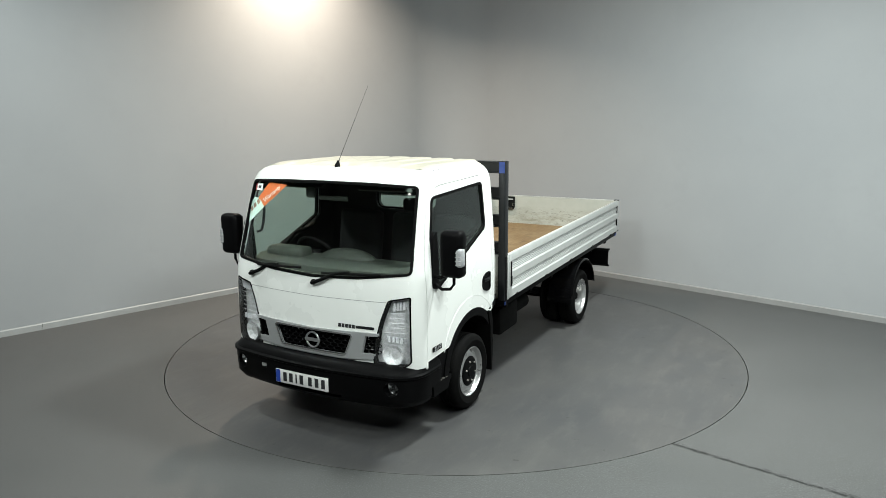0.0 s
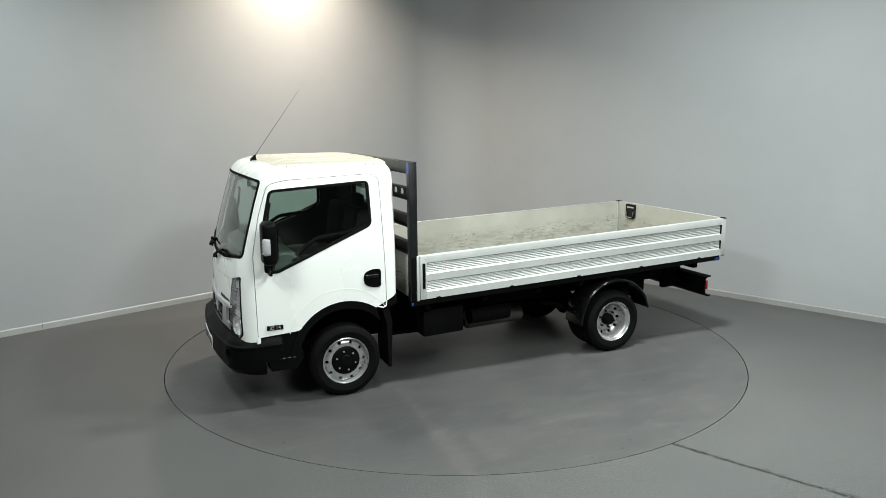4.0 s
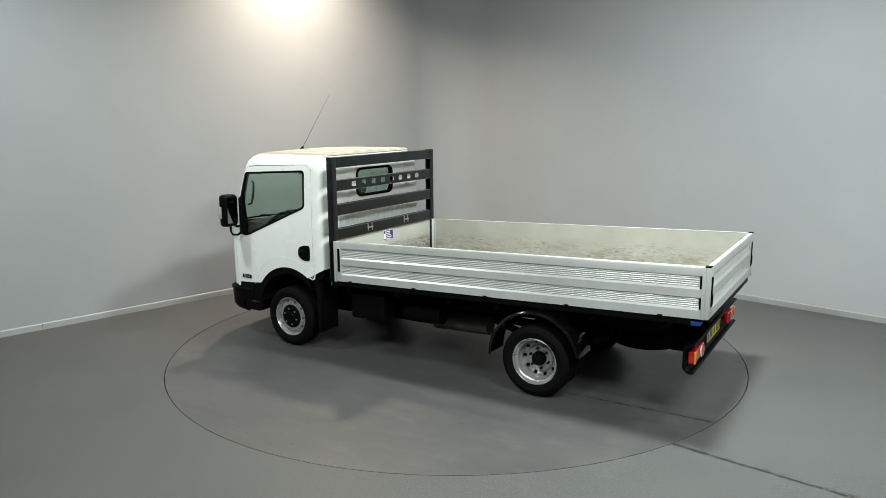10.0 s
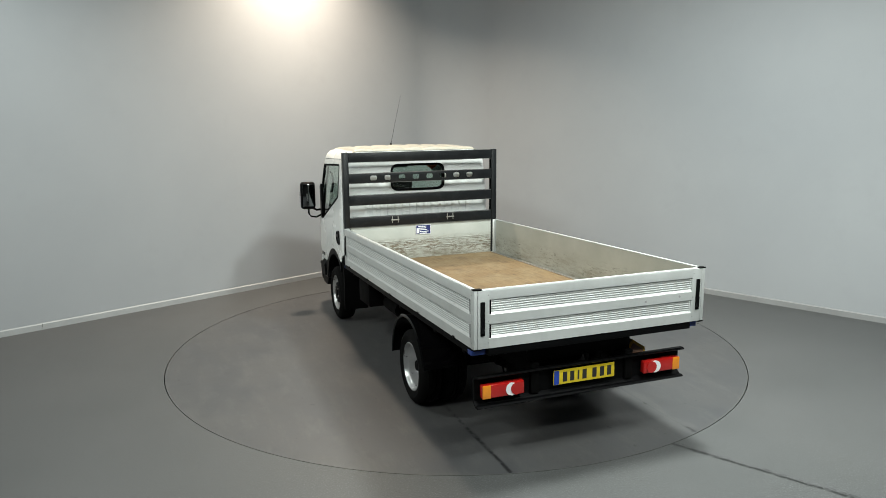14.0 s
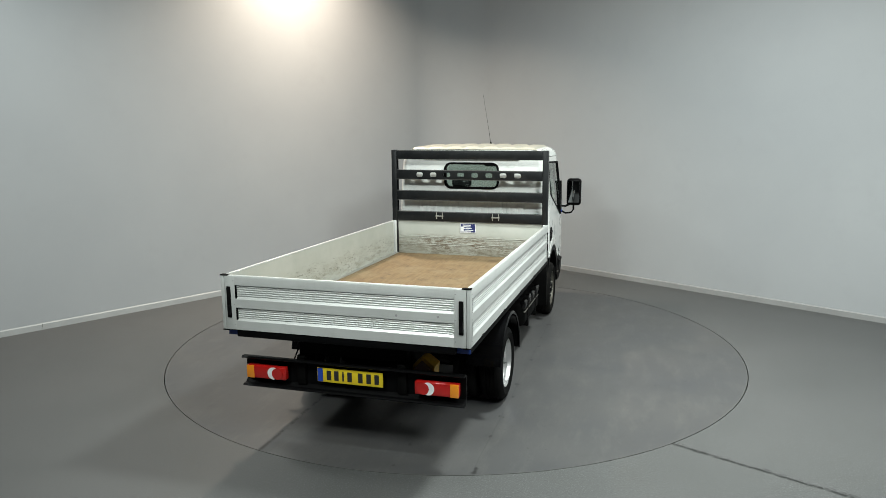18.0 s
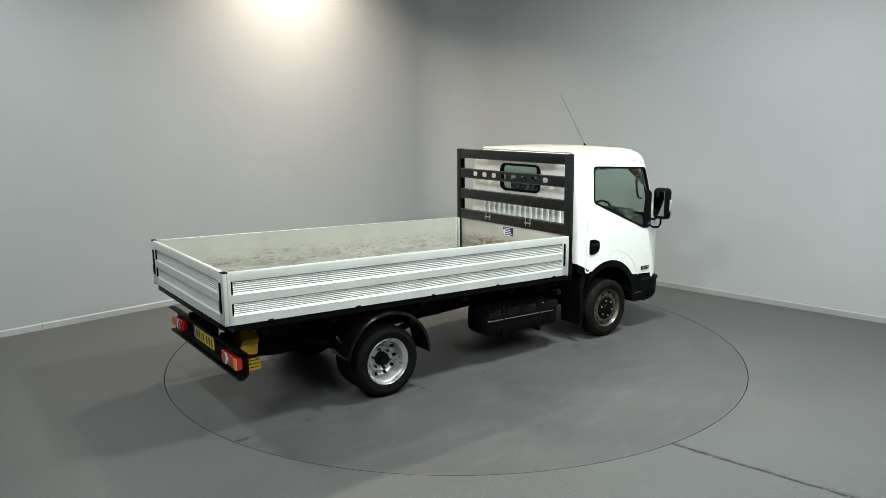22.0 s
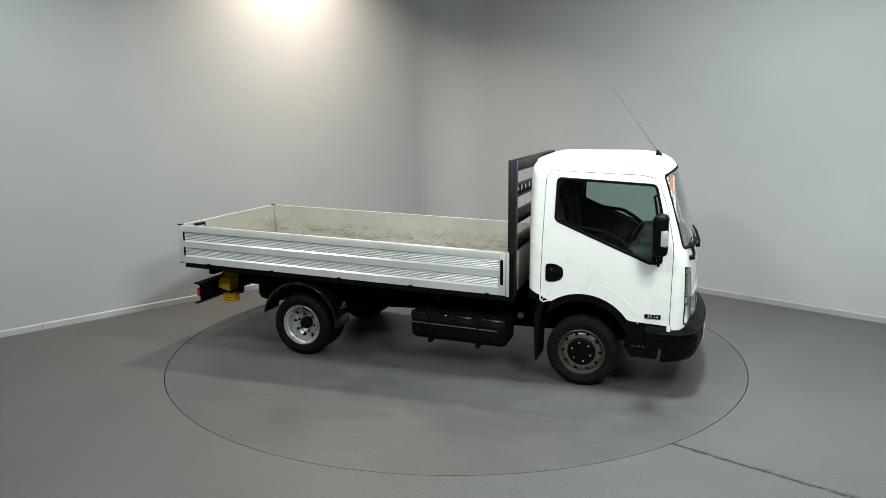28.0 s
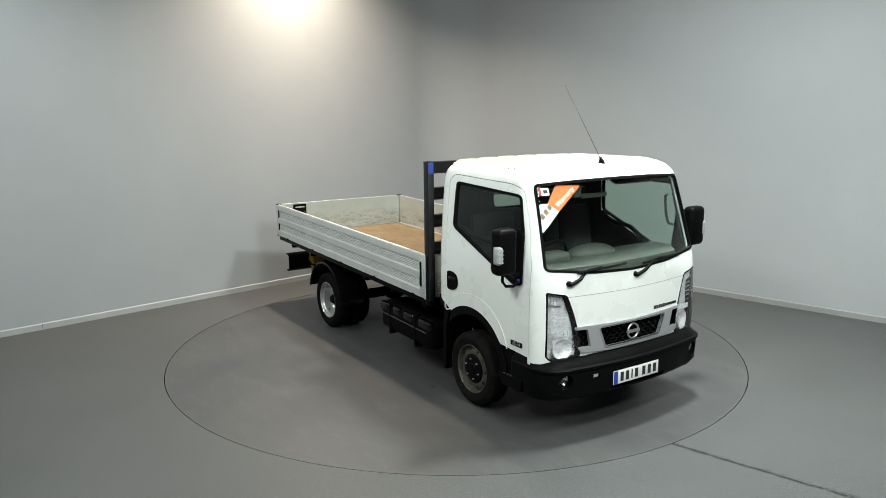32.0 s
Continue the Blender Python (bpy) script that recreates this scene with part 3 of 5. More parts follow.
part("rear_window_seal", boolean(shell(-0.012, 0.03), rear_ring, "INTERSECT"), RUBBER, truck, "thick black rear window rubber")
back_glass = boolean(shell(0.008, 0.0125), rear_cut(0.018), "INTERSECT")
ob = part("rear_window", back_glass, PANE, truck, "small rounded cab rear window")
ob.visible_shadow = False

# dark lining of the cab, floor pan, dashboard, seats and wheel
lining = minus(shell(0.034, 0.050), screen_cut(), side_cut(), rear_cut(), lower_cut(), arch(0.50), both(LAMP_EDGE, "x", LAMP_X, 2.8), prism(GRILLE_EDGE, "x", 2.2, 2.8))
part("cab_lining", lining, TRIM, truck, "dark cab lining")
part("cab_floor", box(1.06, 2.22, -0.85, 0.85, 0.885, 0.905, 0.004), TRIM, truck)
part("bulkhead", box(2.20, 2.235, -0.85, 0.85, 0.62, 1.18, 0.004), CHASSIS, truck)
dash = loft([(z, outline(xr, xs, 0.84, rear_r=0.05, a=0.20, b=0.13, bulge=0.05)) for z, xr, xs in ((0.92, 1.98, 2.10), (1.18, 1.86, 2.145), (1.285, 1.86, 2.12), (1.31, 1.91, 2.07))])
dash_ob = part("dashboard", dash, DASH, truck, "grey-green dashboard")
binnacle = box(1.96, 2.13, -0.76, -0.36, 1.25, 1.380, 0.045, 3)
part("instrument_hood", binnacle, DASH, dash_ob)
hump = loft([(1.27 + 0.115 * math.sin(a), ellipse(1.97, 0.0, 0.12 * math.cos(a) + 0.004, 0.27 * math.cos(a) + 0.02, 28)) for a in [k / 6 * math.pi / 2 for k in range(7)]])
part("dash_hump", hump, DASH, dash_ob)
wheel_pose = Matrix.Translation((1.87, -0.40, 1.285)) @ Euler((0, radians(-58), 0)).to_matrix().to_4x4()
rim_pts = [(0.190 * math.cos(k * math.tau / 32), 0.190 * math.sin(k * math.tau / 32), 0) for k in range(33)]
steer = moved(tube(rim_pts, 0.015, 10), wheel_pose)
steer_ob = part("steering_wheel", steer, CHASSIS, truck, "black steering wheel")
hub = join(box(-0.06, 0.06, -0.07, 0.07, -0.03, 0.012, 0.015), box(-0.025, 0.025, -0.195, 0.195, -0.012, 0.004, 0.006), box(-0.195, 0.0, -0.022, 0.022, -0.012, 0.004, 0.006))
part("spokes", moved(hub, wheel_pose), CHASSIS, steer_ob)
part("column", rod((1.90, -0.40, 1.30), (2.06, -0.40, 1.17), 0.04), TRIM, steer_ob)
for y, w in ((-0.42, 0.46), (0.14, 0.40), (0.56, 0.40)):
    cushion = box(1.22, 1.70, y - w / 2, y + w / 2, 0.98, 1.14, 0.05, 3)
    seat = part("seat", cushion, SEATCLOTH, truck, "dark cloth cab seat")
    back = moved(box(-0.06, 0.06, y - w / 2, y + w / 2, 0.0, 0.50, 0.05, 3), Matrix.Translation((1.21, 0, 1.10)) @ Euler((0, radians(-8), 0)).to_matrix().to_4x4())
    part("backrest", back, SEATCLOTH, seat)
    if 0 < y < 0.3:
        part("headrest", moved(box(-0.045, 0.045, y - 0.11, y + 0.13, 0, 0.13, 0.04, 3), Matrix.Translation((1.125, 0, 1.60))), SEATCLOTH, seat)
part("cab_mirror", box(2.055, 2.085, -0.325, -0.235, 1.805, 1.905, 0.014), DASH, truck, "inside rear-view mirror")
part("visor_flap", box(2.05, 2.062, -0.215, 0.08, 1.790, 1.828, 0.008), DASH, truck)
for sign in (1, -1):
    part("grab_handle", tube([(2.17, sign * 0.80, 1.50), (2.14, sign * 0.775, 1.51), (2.115, sign * 0.77, 1.58), (2.10, sign * 0.77, 1.68), (2.085, sign * 0.785, 1.75), (2.10, sign * 0.80, 1.76)], 0.012), TRIM, truck)
    loop = [(1.29, 0.845, 1.52), (1.42, 0.80, 1.455), (1.56, 0.79, 1.44), (1.69, 0.79, 1.425), (1.80, 0.79, 1.36), (1.875, 0.80, 1.295), (1.92, 0.84, 1.25)]
    part("door_pull", tube([(x, sign * y, z) for x, y, z in loop], 0.020, 10), CHASSIS, truck, "black door pull loop")
    visor = moved(box(-0.08, 0.08, -0.22, 0.22, -0.008, 0.008, 0.006), Matrix.Translation((1.99, sign * 0.40, 1.925)) @ Euler((0, radians(28), 0)).to_matrix().to_4x4())
    part("sun_visor", visor, DASH, truck)


# ribbed roof panel with aerial
def roof_height(y):
    return 2.079 - 0.015 * (y / 0.78) ** 2


def roof_panel():
    """Crowned sheet with seven raised ribs, tapering into the cab's front brow."""
    bm = bmesh.new()
    ys = [(-0.775 + 1.55 * k / 124) for k in range(125)]
    xs = [1.045, 1.055, 1.075, 1.12, 1.5, 1.80, 1.88, 1.94, 1.99, 2.03, 2.065]
    ends = [0.0, 0.3, 0.75, 1.0, 1.0, 1.0, 0.85, 0.62, 0.40, 0.18, 0.0]
    rows = []
    for x, e in zip(xs, ends):
        row = []
        for y in ys:
            base = 2.060 + (roof_height(y) - 2.060) * min(1.0, e * 1.2) * (1.0 if abs(y) < 0.775 else 0)
            u = ((y + 0.775) / 1.55 * 7.0) % 1.0
            rib = max(0.0, min(1.0, (0.5 - abs(u - 0.5)) / 0.08 - 1.5)) * 0.015 * min(1.0, e * 1.6)
            edge = min(1.0, (0.775 - abs(y)) / 0.03)
            row.append(bm.verts.new((x - 0.05 * (y / 0.775) ** 2 * (x > 1.8), y, base * edge + 2.045 * (1 - edge) + rib * edge)))
        rows.append(row)
    for a, b in zip(rows, rows[1:]):
        for k in range(len(ys) - 1):
            bm.faces.new((a[k], b[k], b[k + 1], a[k + 1]))
    bmesh.ops.recalc_face_normals(bm, faces=bm.faces[:])
    if bm.faces[0].normal.z < 0:
        bmesh.ops.reverse_faces(bm, faces=bm.faces[:])
    edge = bmesh.ops.extrude_face_region(bm, geom=bm.faces[:])
    for v in edge["geom"]:
        if isinstance(v, bmesh.types.BMVert):
            v.co.z += 0.003
    return bm


part("roof_panel", roof_panel(), ROOF, truck, "ribbed cream-yellowed roof panel", angle=20)
for x in (1.17, 1.24, 1.86, 1.93):
    for sign in (1, -1):
        part("roof_plug", rod((x, sign * 0.80, 2.038), (x, sign * 0.806, 2.056), 0.006, 10), GREYINK, truck)
base = loft([(z, ellipse(2.068 - s, -0.002, rx, ry, 20)) for z, rx, ry, s in ((2.060, 0.034, 0.020, 0), (2.086, 0.026, 0.016, 0), (2.102, 0.015, 0.010, 0.008), (2.116, 0.010, 0.008, 0.016))])
aerial = part("aerial", base, PLASTIC, truck, "black aerial foot with a thin whip")
part("whip", rod((2.052, -0.002, 2.108), (1.612, -0.002, 2.712), 0.0024, 8, 0.0010), STEEL, aerial)

# pressed ribs on the cab's back wall
for k in range(15):
    y = -0.63 + k * 0.09
    part("back_rib", box(0.990, 1.006, y - 0.022, y + 0.022, 1.05, 1.47, 0.007, 2), PAINT, cab_body)
part("back_swage", box(0.989, 1.005, -0.68, 0.68, 1.505, 1.535, 0.007, 2), PAINT, cab_body)
for z in (1.945, ):
    part("back_swage", box(0.991, 1.006, -0.58, 0.58, z, z + 0.02, 0.006, 2), PAINT, cab_body)


# headlamps: clear lens over chrome bowls
def front_x(y, z):
    """The cab's front skin at that width and height."""
    y = abs(y)
    for (z0, _, a0, w0), (z1, _, a1, w1) in zip(CAB, CAB[1:]):
        if z0 <= z <= z1:
            t = (z - z0) / (z1 - z0)
            xs, w = a0 + (a1 - a0) * t, w0 + (w1 - w0) * t
            flat = w - 0.20
            if y <= flat:
                return xs + 0.14 + 0.06 * (1 - (y / flat) ** 2)
            return xs + 0.14 * math.sqrt(max(0.0, 1 - ((y - flat) / 0.20) ** 2))
    return 2.2


def headlamp(sign):
    def side(bm):
        return bm if sign > 0 else mirrored(bm)
    lens = side(boolean(shell(-0.004, 0.002), prism(inset(LAMP_EDGE, 0.004), "x", LAMP_X + 0.003, 2.8), "INTERSECT"))
    ob = part("headlamp", lens, LENS, truck, "tall clear headlamp with chrome reflectors")
    ob.visible_shadow = False
    housing = side(boolean(shell(0.046, 0.053), prism(inset(LAMP_EDGE, -0.02), "x", LAMP_X - 0.20, 2.8), "INTERSECT"))
    part("reflector", housing, LAMPGREY, ob)
    rimmed = boolean(prism(inset(LAMP_EDGE, -0.002), "x", LAMP_X - 0.002, 2.8), prism(inset(LAMP_EDGE, 0.008), "x", LAMP_X - 0.05, 2.9))
    part("surround", side(boolean(shell(-0.003, 0.048), rimmed, "INTERSECT")), PLASTIC, ob)
    for y, z, r, x in ((0.70, 0.70, 0.080, 2.395), ):
        bowl = lathe([(0.012, -0.045), (r * 0.6, -0.030), (r, 0.0), (r + 0.006, 0.0), (r * 0.65, -0.036), (0.012, -0.052)], 13)
        m = Matrix.Translation((x, y, z)) @ Euler((0, 0, radians(-90 + 16))).to_matrix().to_4x4()
        part("bowl", side(moved(bowl, m)), LAMPGREY, ob, angle=4)
    for k in range(5):
        y = 0.705 + k * 0.026
        x = front_x(y, 1.07) - 0.036
        part("facet", side(prism([(x, y - 0.013), (x + 0.012, y), (x, y + 0.013)], "z", 1.035 + 0.006 * k, 1.098 + 0.006 * k)), REFLECTOR, ob, angle=4)
        y = 0.655 + k * 0.034
        x = front_x(y, 0.84) - 0.036
        part("facet", side(prism([(x, y - 0.017), (x + 0.012, y), (x, y + 0.017)], "z", 0.795, 0.838)), REFLECTOR, ob, angle=4)
    bulb = lathe([(0.0, -0.016), (0.007, -0.012), (0.009, 0.0), (0.007, 0.009), (0.0, 0.012)], 16)
    part("indicator_bulb", side(moved(bulb, Matrix.Translation((2.345, 0.775, 1.075)) @ Euler((0, 0, radians(-70))).to_matrix().to_4x4())), BULB, ob)
    for k in range(5):
        z = 0.865 + k * 0.038
        low = 0.598 + max(0.0, z - 0.775) * 0.31
        pts = [(front_x(y, z) - 0.026, y, z + 0.06 * (y - low)) for y in [low + (0.800 - low) * q / 7 for q in range(8)]]
        part("divider", side(tube(pts, 0.0024, 6)), REFLECTOR, ob)


headlamp(1)
headlamp(-1)

# silver grille with honeycomb mesh, ring emblem
CENTRE_HOLE = rounded([(-0.372, 0.826), (0.372, 0.826), (0.306, 0.668), (-0.306, 0.668)], 0.02, 3)
SIDE_HOLE = [(0.492, 0.834), (0.640, 0.842), (0.640, 0.700), (0.456, 0.692)]
grille = boolean(shell(-0.012, 0.012), prism(GRILLE_EDGE, "x", 2.2, 2.8), "INTERSECT")
grille = minus(grille, prism(CENTRE_HOLE, "x", 2.2, 2.8), both(SIDE_HOLE, "x", 2.2, 2.8))
grille_ob = part("grille", grille, SILVER, truck, "satin silver grille with black honeycomb mesh")
bright = boolean(prism(inset(CENTRE_HOLE, -0.012), "x", 2.2, 2.8), prism(CENTRE_HOLE, "x", 2.1, 2.9))
part("grille_edge", boolean(shell(-0.016, 0.004), bright, "INTERSECT"), CHROME, grille_ob)
part("grille_back", boolean(shell(0.045, 0.055), prism(GRILLE_EDGE, "x", 2.2, 2.8), "INTERSECT"), CHASSIS, grille_ob)


def honeycomb(y0, y1, z0, z1, dy, dz, x):
    """Rows of flattened hexagon frames as one sheet."""
    bm = bmesh.new()
    rows = int((z1 - z0) / (dz * 0.75)) + 1
    for r in range(rows + 1):
        cz = z0 + r * dz * 0.75
        cy = y0 + (dy / 2 if r % 2 else 0)
        while cy < y1 + dy / 2:
            outer_v, inner_v = [], []
            for k in range(6):
                a = math.radians(90 + 60 * k)
                oy, oz = dy / math.sqrt(3) * math.cos(a), dz / 2 * math.sin(a)
                bend = 0.06 * (1 - ((cy + oy) / 0.72) ** 2)
                outer_v.append(bm.verts.new((x + bend, cy + oy, cz + oz)))
                inner_v.append(bm.verts.new((x + bend - 0.004, cy + oy * 0.74, cz + oz * 0.70)))
            for k in range(6):
                bm.faces.new((outer_v[k], outer_v[(k + 1) % 6], inner_v[(k + 1) % 6], inner_v[k]))
            back = [bm.verts.new(v.co - Vector((0.014, 0, 0))) for v in inner_v]
            for k in range(6):
                bm.faces.new((inner_v[k], inner_v[(k + 1) % 6], back[(k + 1) % 6], back[k]))
            cy += dy
    return bm


part("grille_mesh", honeycomb(-0.36, 0.36, 0.665, 0.83, 0.068, 0.036, 2.385), GLOSSBLACK, grille_ob)
for sign in (1, -1):
    mesh = honeycomb(0.465, 0.560, 0.705, 0.825, 0.055, 0.034, 2.385)
    part("grille_mesh", mesh if sign > 0 else mirrored(mesh), GLOSSBLACK, grille_ob)
ring_pts = [(2.468, 0.060 * math.cos(k * math.tau / 36), 0.742 + 0.060 * math.sin(k * math.tau / 36)) for k in range(37)]
emblem = join(tube(ring_pts, 0.008, 8), box(2.462, 2.478, -0.072, 0.072, 0.729, 0.755, 0.004))
part("emblem", emblem, SATIN, grille_ob, "chrome ring badge with a cross bar")
part("seam_line", boolean(shell(-0.0008, 0.004), prism([(-0.68, 1.105), (0, 1.098), (0.68, 1.105), (0.68, 1.101), (0, 1.094), (-0.68, 1.101)], "x", 2.2, 2.8), "INTERSECT"), GREYINK, cab_body)
# name badge above the grille, as plain bars
for y0, y1, z0, m in ((0.250, 0.275, 0.880, INK), (0.282, 0.305, 0.880, INK), (0.312, 0.336, 0.880, INK), (0.342, 0.366, 0.880, INK), (0.372, 0.396, 0.880, INK), (0.404, 0.560, 0.884, STEEL)):
    strip = prism([(y0, z0), (y1, z0), (y1, z0 + (0.028 if y0 < 0.4 else 0.02)), (y0, z0 + (0.028 if y0 < 0.4 else 0.02))], "x", 2.2, 2.8)
    part("name_bar", boolean(shell(-0.003, 0.004), strip, "INTERSECT"), m, cab_body)

# front bumper with sills
BUMPER = ((0.285, 2.05, 2.180, 0.86), (0.315, 2.05, 2.235, 0.90), (0.36, 2.05, 2.262, 0.922), (0.50, 2.05, 2.268, 0.928), (0.555, 2.05, 2.268, 0.928), (0.575, 2.05, 2.258, 0.922), (0.610, 2.05, 2.225, 0.905), (0.625, 2.05, 2.20, 0.895))
bumper = loft([(z, outline(xr, xs, w, rear_r=0.02, a=0.25, b=0.235, bulge=0.062)) for z, xr, xs, w in BUMPER])
bumper = minus(bumper, prism(rounded([(-0.30, 0.335), (0.30, 0.335), (0.32, 0.365), (-0.32, 0.365)], 0.01), "x", 2.49, 2.8), join(*[rod((2.40, s * 0.735, 0.465), (2.8, s * 0.735, 0.465), 0.058, 28) for s in (1, -1)]), prism(rounded([(-0.50, 0.46), (-0.43, 0.46), (-0.43, 0.50), (-0.50, 0.50)], 0.006), "x", 2.525, 2.8))
ledge = loft([(z, outline(xr, xs, w, rear_r=0.02, a=0.25, b=0.235, bulge=0.062)) for z, xr, xs, w in ((0.536, 2.06, 2.262, 0.924), (0.546, 2.06, 2.279, 0.935), (0.562, 2.06, 2.279, 0.935), (0.574, 2.06, 2.256, 0.920))])
bumper = join(minus(bumper, prism([(1.9, 0.2), (2.190, 0.2), (2.206, 0.418), (1.9, 0.44)], "y", -1.2, 1.2)), ledge)
bumper_ob = part("bumper", bumper, PLASTIC, truck, "black plastic front bumper")
part("bumper_slot", box(2.478, 2.488, -0.31, 0.31, 0.332, 0.368), CHASSIS, bumper_ob)
part("tow_cover", box(2.515, 2.530, -0.490, -0.440, 0.466, 0.494, 0.003), GREYINK, bumper_ob, "small white label")
for sign in (1, -1):
    bowl = lathe([(0.0, -0.03), (0.03, -0.026), (0.05, 0.0), (0.056, 0.004), (0.056, -0.034), (0.0, -0.036)], 28)
    moved(bowl, Matrix.Translation((2.435, sign * 0.735, 0.465)) @ Euler((0, 0, radians(-90))).to_matrix().to_4x4())
    fog = part("fog_lamp", bowl, CHROME, bumper_ob, "small round front fog lamp")
    cover = lathe([(0.0, 0.012), (0.03, 0.009), (0.05, 0.0), (0.05, -0.003), (0.03, 0.006), (0.0, 0.009)], 28)
    ob = part("lens", moved(cover, Matrix.Translation((2.442, sign * 0.735, 0.465)) @ Euler((0, 0, radians(-90))).to_matrix().to_4x4()), LENS, fog)
    ob.visible_shadow = False
    sill = prism([(2.215, 0.436), (1.90, 0.436), (1.885, 0.46), (1.945, 0.64), (1.95, 0.652), (2.06, 0.648), (2.06, 0.52), (2.215, 0.50)], "y", 0.70, 0.908)
    part("sill", sill if sign > 0 else mirrored(sill), PLASTIC, truck)
    tab = box(2.240, 2.272, 0.900, 0.917, 0.575, 0.640, 0.004)
    part("panel_tab", tab if sign > 0 else mirrored(tab), PAINT, cab_body)
    step = prism([(2.182, 0.424), (2.166, 0.325), (1.945, 0.328), (1.880, 0.424)], "y", 0.74, 0.922)
    step_ob = part("step", step if sign > 0 else mirrored(step), PLASTIC, truck, "black moulded cab step")
    for k in range(5):
        xs = 2.145 - k * 0.045
        tread = box(xs - 0.014, xs + 0.014, 0.90, 0.9245, 0.4242, 0.4300, 0.001, 1)
        part("step_tread", tread if sign > 0 else mirrored(tread), MUFFLER, step_ob)
    flare = boolean(prism(ellipse(1.50, 0.38, 0.497, 0.497, 64), "y", 0.60, 0.918), prism(ellipse(1.50, 0.375, 0.425, 0.425, 64), "y", 0.5, 1.0))
    flare = boolean(flare, box(0.9, 2.1, 0.4, 1.0, -1.0, 0.40))
    flare = boolean(flare, prism([(0.8, 0.2), (0.8, 1.2), (1.02, 0.9), (1.215, 0.775), (1.16, 0.6), (1.12, 0.2)], "y", 0.4, 1.0))
    part("wheel_arch", flare if sign > 0 else mirrored(flare), PLASTIC, truck, "black wheel arch liner")
    flap = prism(rounded([(1.075, 0.20), (1.10, 0.20), (1.115, 0.62), (1.17, 0.80), (1.10, 0.80), (1.06, 0.62)], 0.01, 2), "y", 0.62, 0.905)
    part("mudflap", flap if sign > 0 else mirrored(flap), CHASSIS, truck, "black rubber mudflap")
    panel = prism([(1.015, 0.80), (1.13, 0.745), (1.215, 0.775), (1.01, 0.885)], "y", 0.55, 0.905)
    part("rear_cab_panel", panel if sign > 0 else mirrored(panel), CHASSIS, truck)
    loop = tube([(1.115, sign * 0.915, 0.84), (1.122, sign * 0.918, 0.785), (1.15, sign * 0.918, 0.772), (1.20, sign * 0.915, 0.79)], 0.006, 8)
    part("step_edge", loop, PAINT, truck)
part("underbody", box(1.02, 2.22, -0.62, 0.62, 0.62, 0.885, 0.02), CHASSIS, truck)
part("front_axle", box(1.40, 1.60, -0.66, 0.66, 0.24, 0.38, 0.03), CHASSIS, truck)
part("engine", box(1.15, 1.95, -0.30, 0.30, 0.26, 0.64, 0.06), CHASSIS, truck)


def number_plate(name, x, y, z, facing, mat, parent, lean):
    """A plate whose characters are plain bars."""
    plate = box(-0.004, 0.004, -0.260, 0.260, -0.0555, 0.0555, 0.003)
    m = pose(x, y, z, 0, lean, 0 if facing > 0 else 180)
    ob = part(name, moved(plate, m), mat, parent, "number plate with its characters as plain bars")
    part("blue_band", moved(box(0.0035, 0.0055, -0.256, -0.214, -0.052, 0.052), m), BLUE, ob)
    for k, yy in enumerate((-0.165, -0.105, -0.052, 0.0, 0.085, 0.150, 0.213)):
        w = 0.018 if k != 2 else 0.007
        part("character_bar", moved(box(0.0035, 0.0058, yy - w, yy + w, -0.037, 0.037, 0.001, 1), m), INK, ob)
    return ob


number_plate("front_number_plate", 2.562, -0.05, 0.43, 1, PLATE_WHITE, bumper_ob, 0)

# wipers
for y0, y1 in ((-0.655, -0.10), (0.02, 0.62)):
    x0 = 2.475 - 0.05 * (y0 / 0.7) ** 2
    pivot = lathe([(0.0, 0.0), (0.022, 0.0), (0.022, 0.02), (0.014, 0.03), (0.0, 0.03)], 16)
    wiper = part("wiper", moved(pivot, Matrix.Translation((x0 - 0.035, y0, 1.205)) @ Euler((0, 0, radians(-90))).to_matrix().to_4x4()), PLASTIC, truck, "black wiper")
    mid = (y0 * 0.45 + y1 * 0.55)
    part("wiper_arm", tube([(x0, y0 - 0.005, 1.200), (x0 + 0.004, y0 + 0.09, 1.235), (x0 - 0.022, mid - 0.12, 1.292), (2.452 - 0.1 * mid ** 2, mid, 1.306)], 0.014, 8), PLASTIC, wiper)
    blade = [(2.458 - 0.11 * (y0 + (y1 - y0) * (0.14 + 0.86 * k / 8)) ** 2, y0 + (y1 - y0) * (0.14 + 0.86 * k / 8), 1.285 + 0.022 * (k / 8)) for k in range(9)]
    part("wiper_blade", tube(blade, 0.010, 6), RUBBER, wiper)


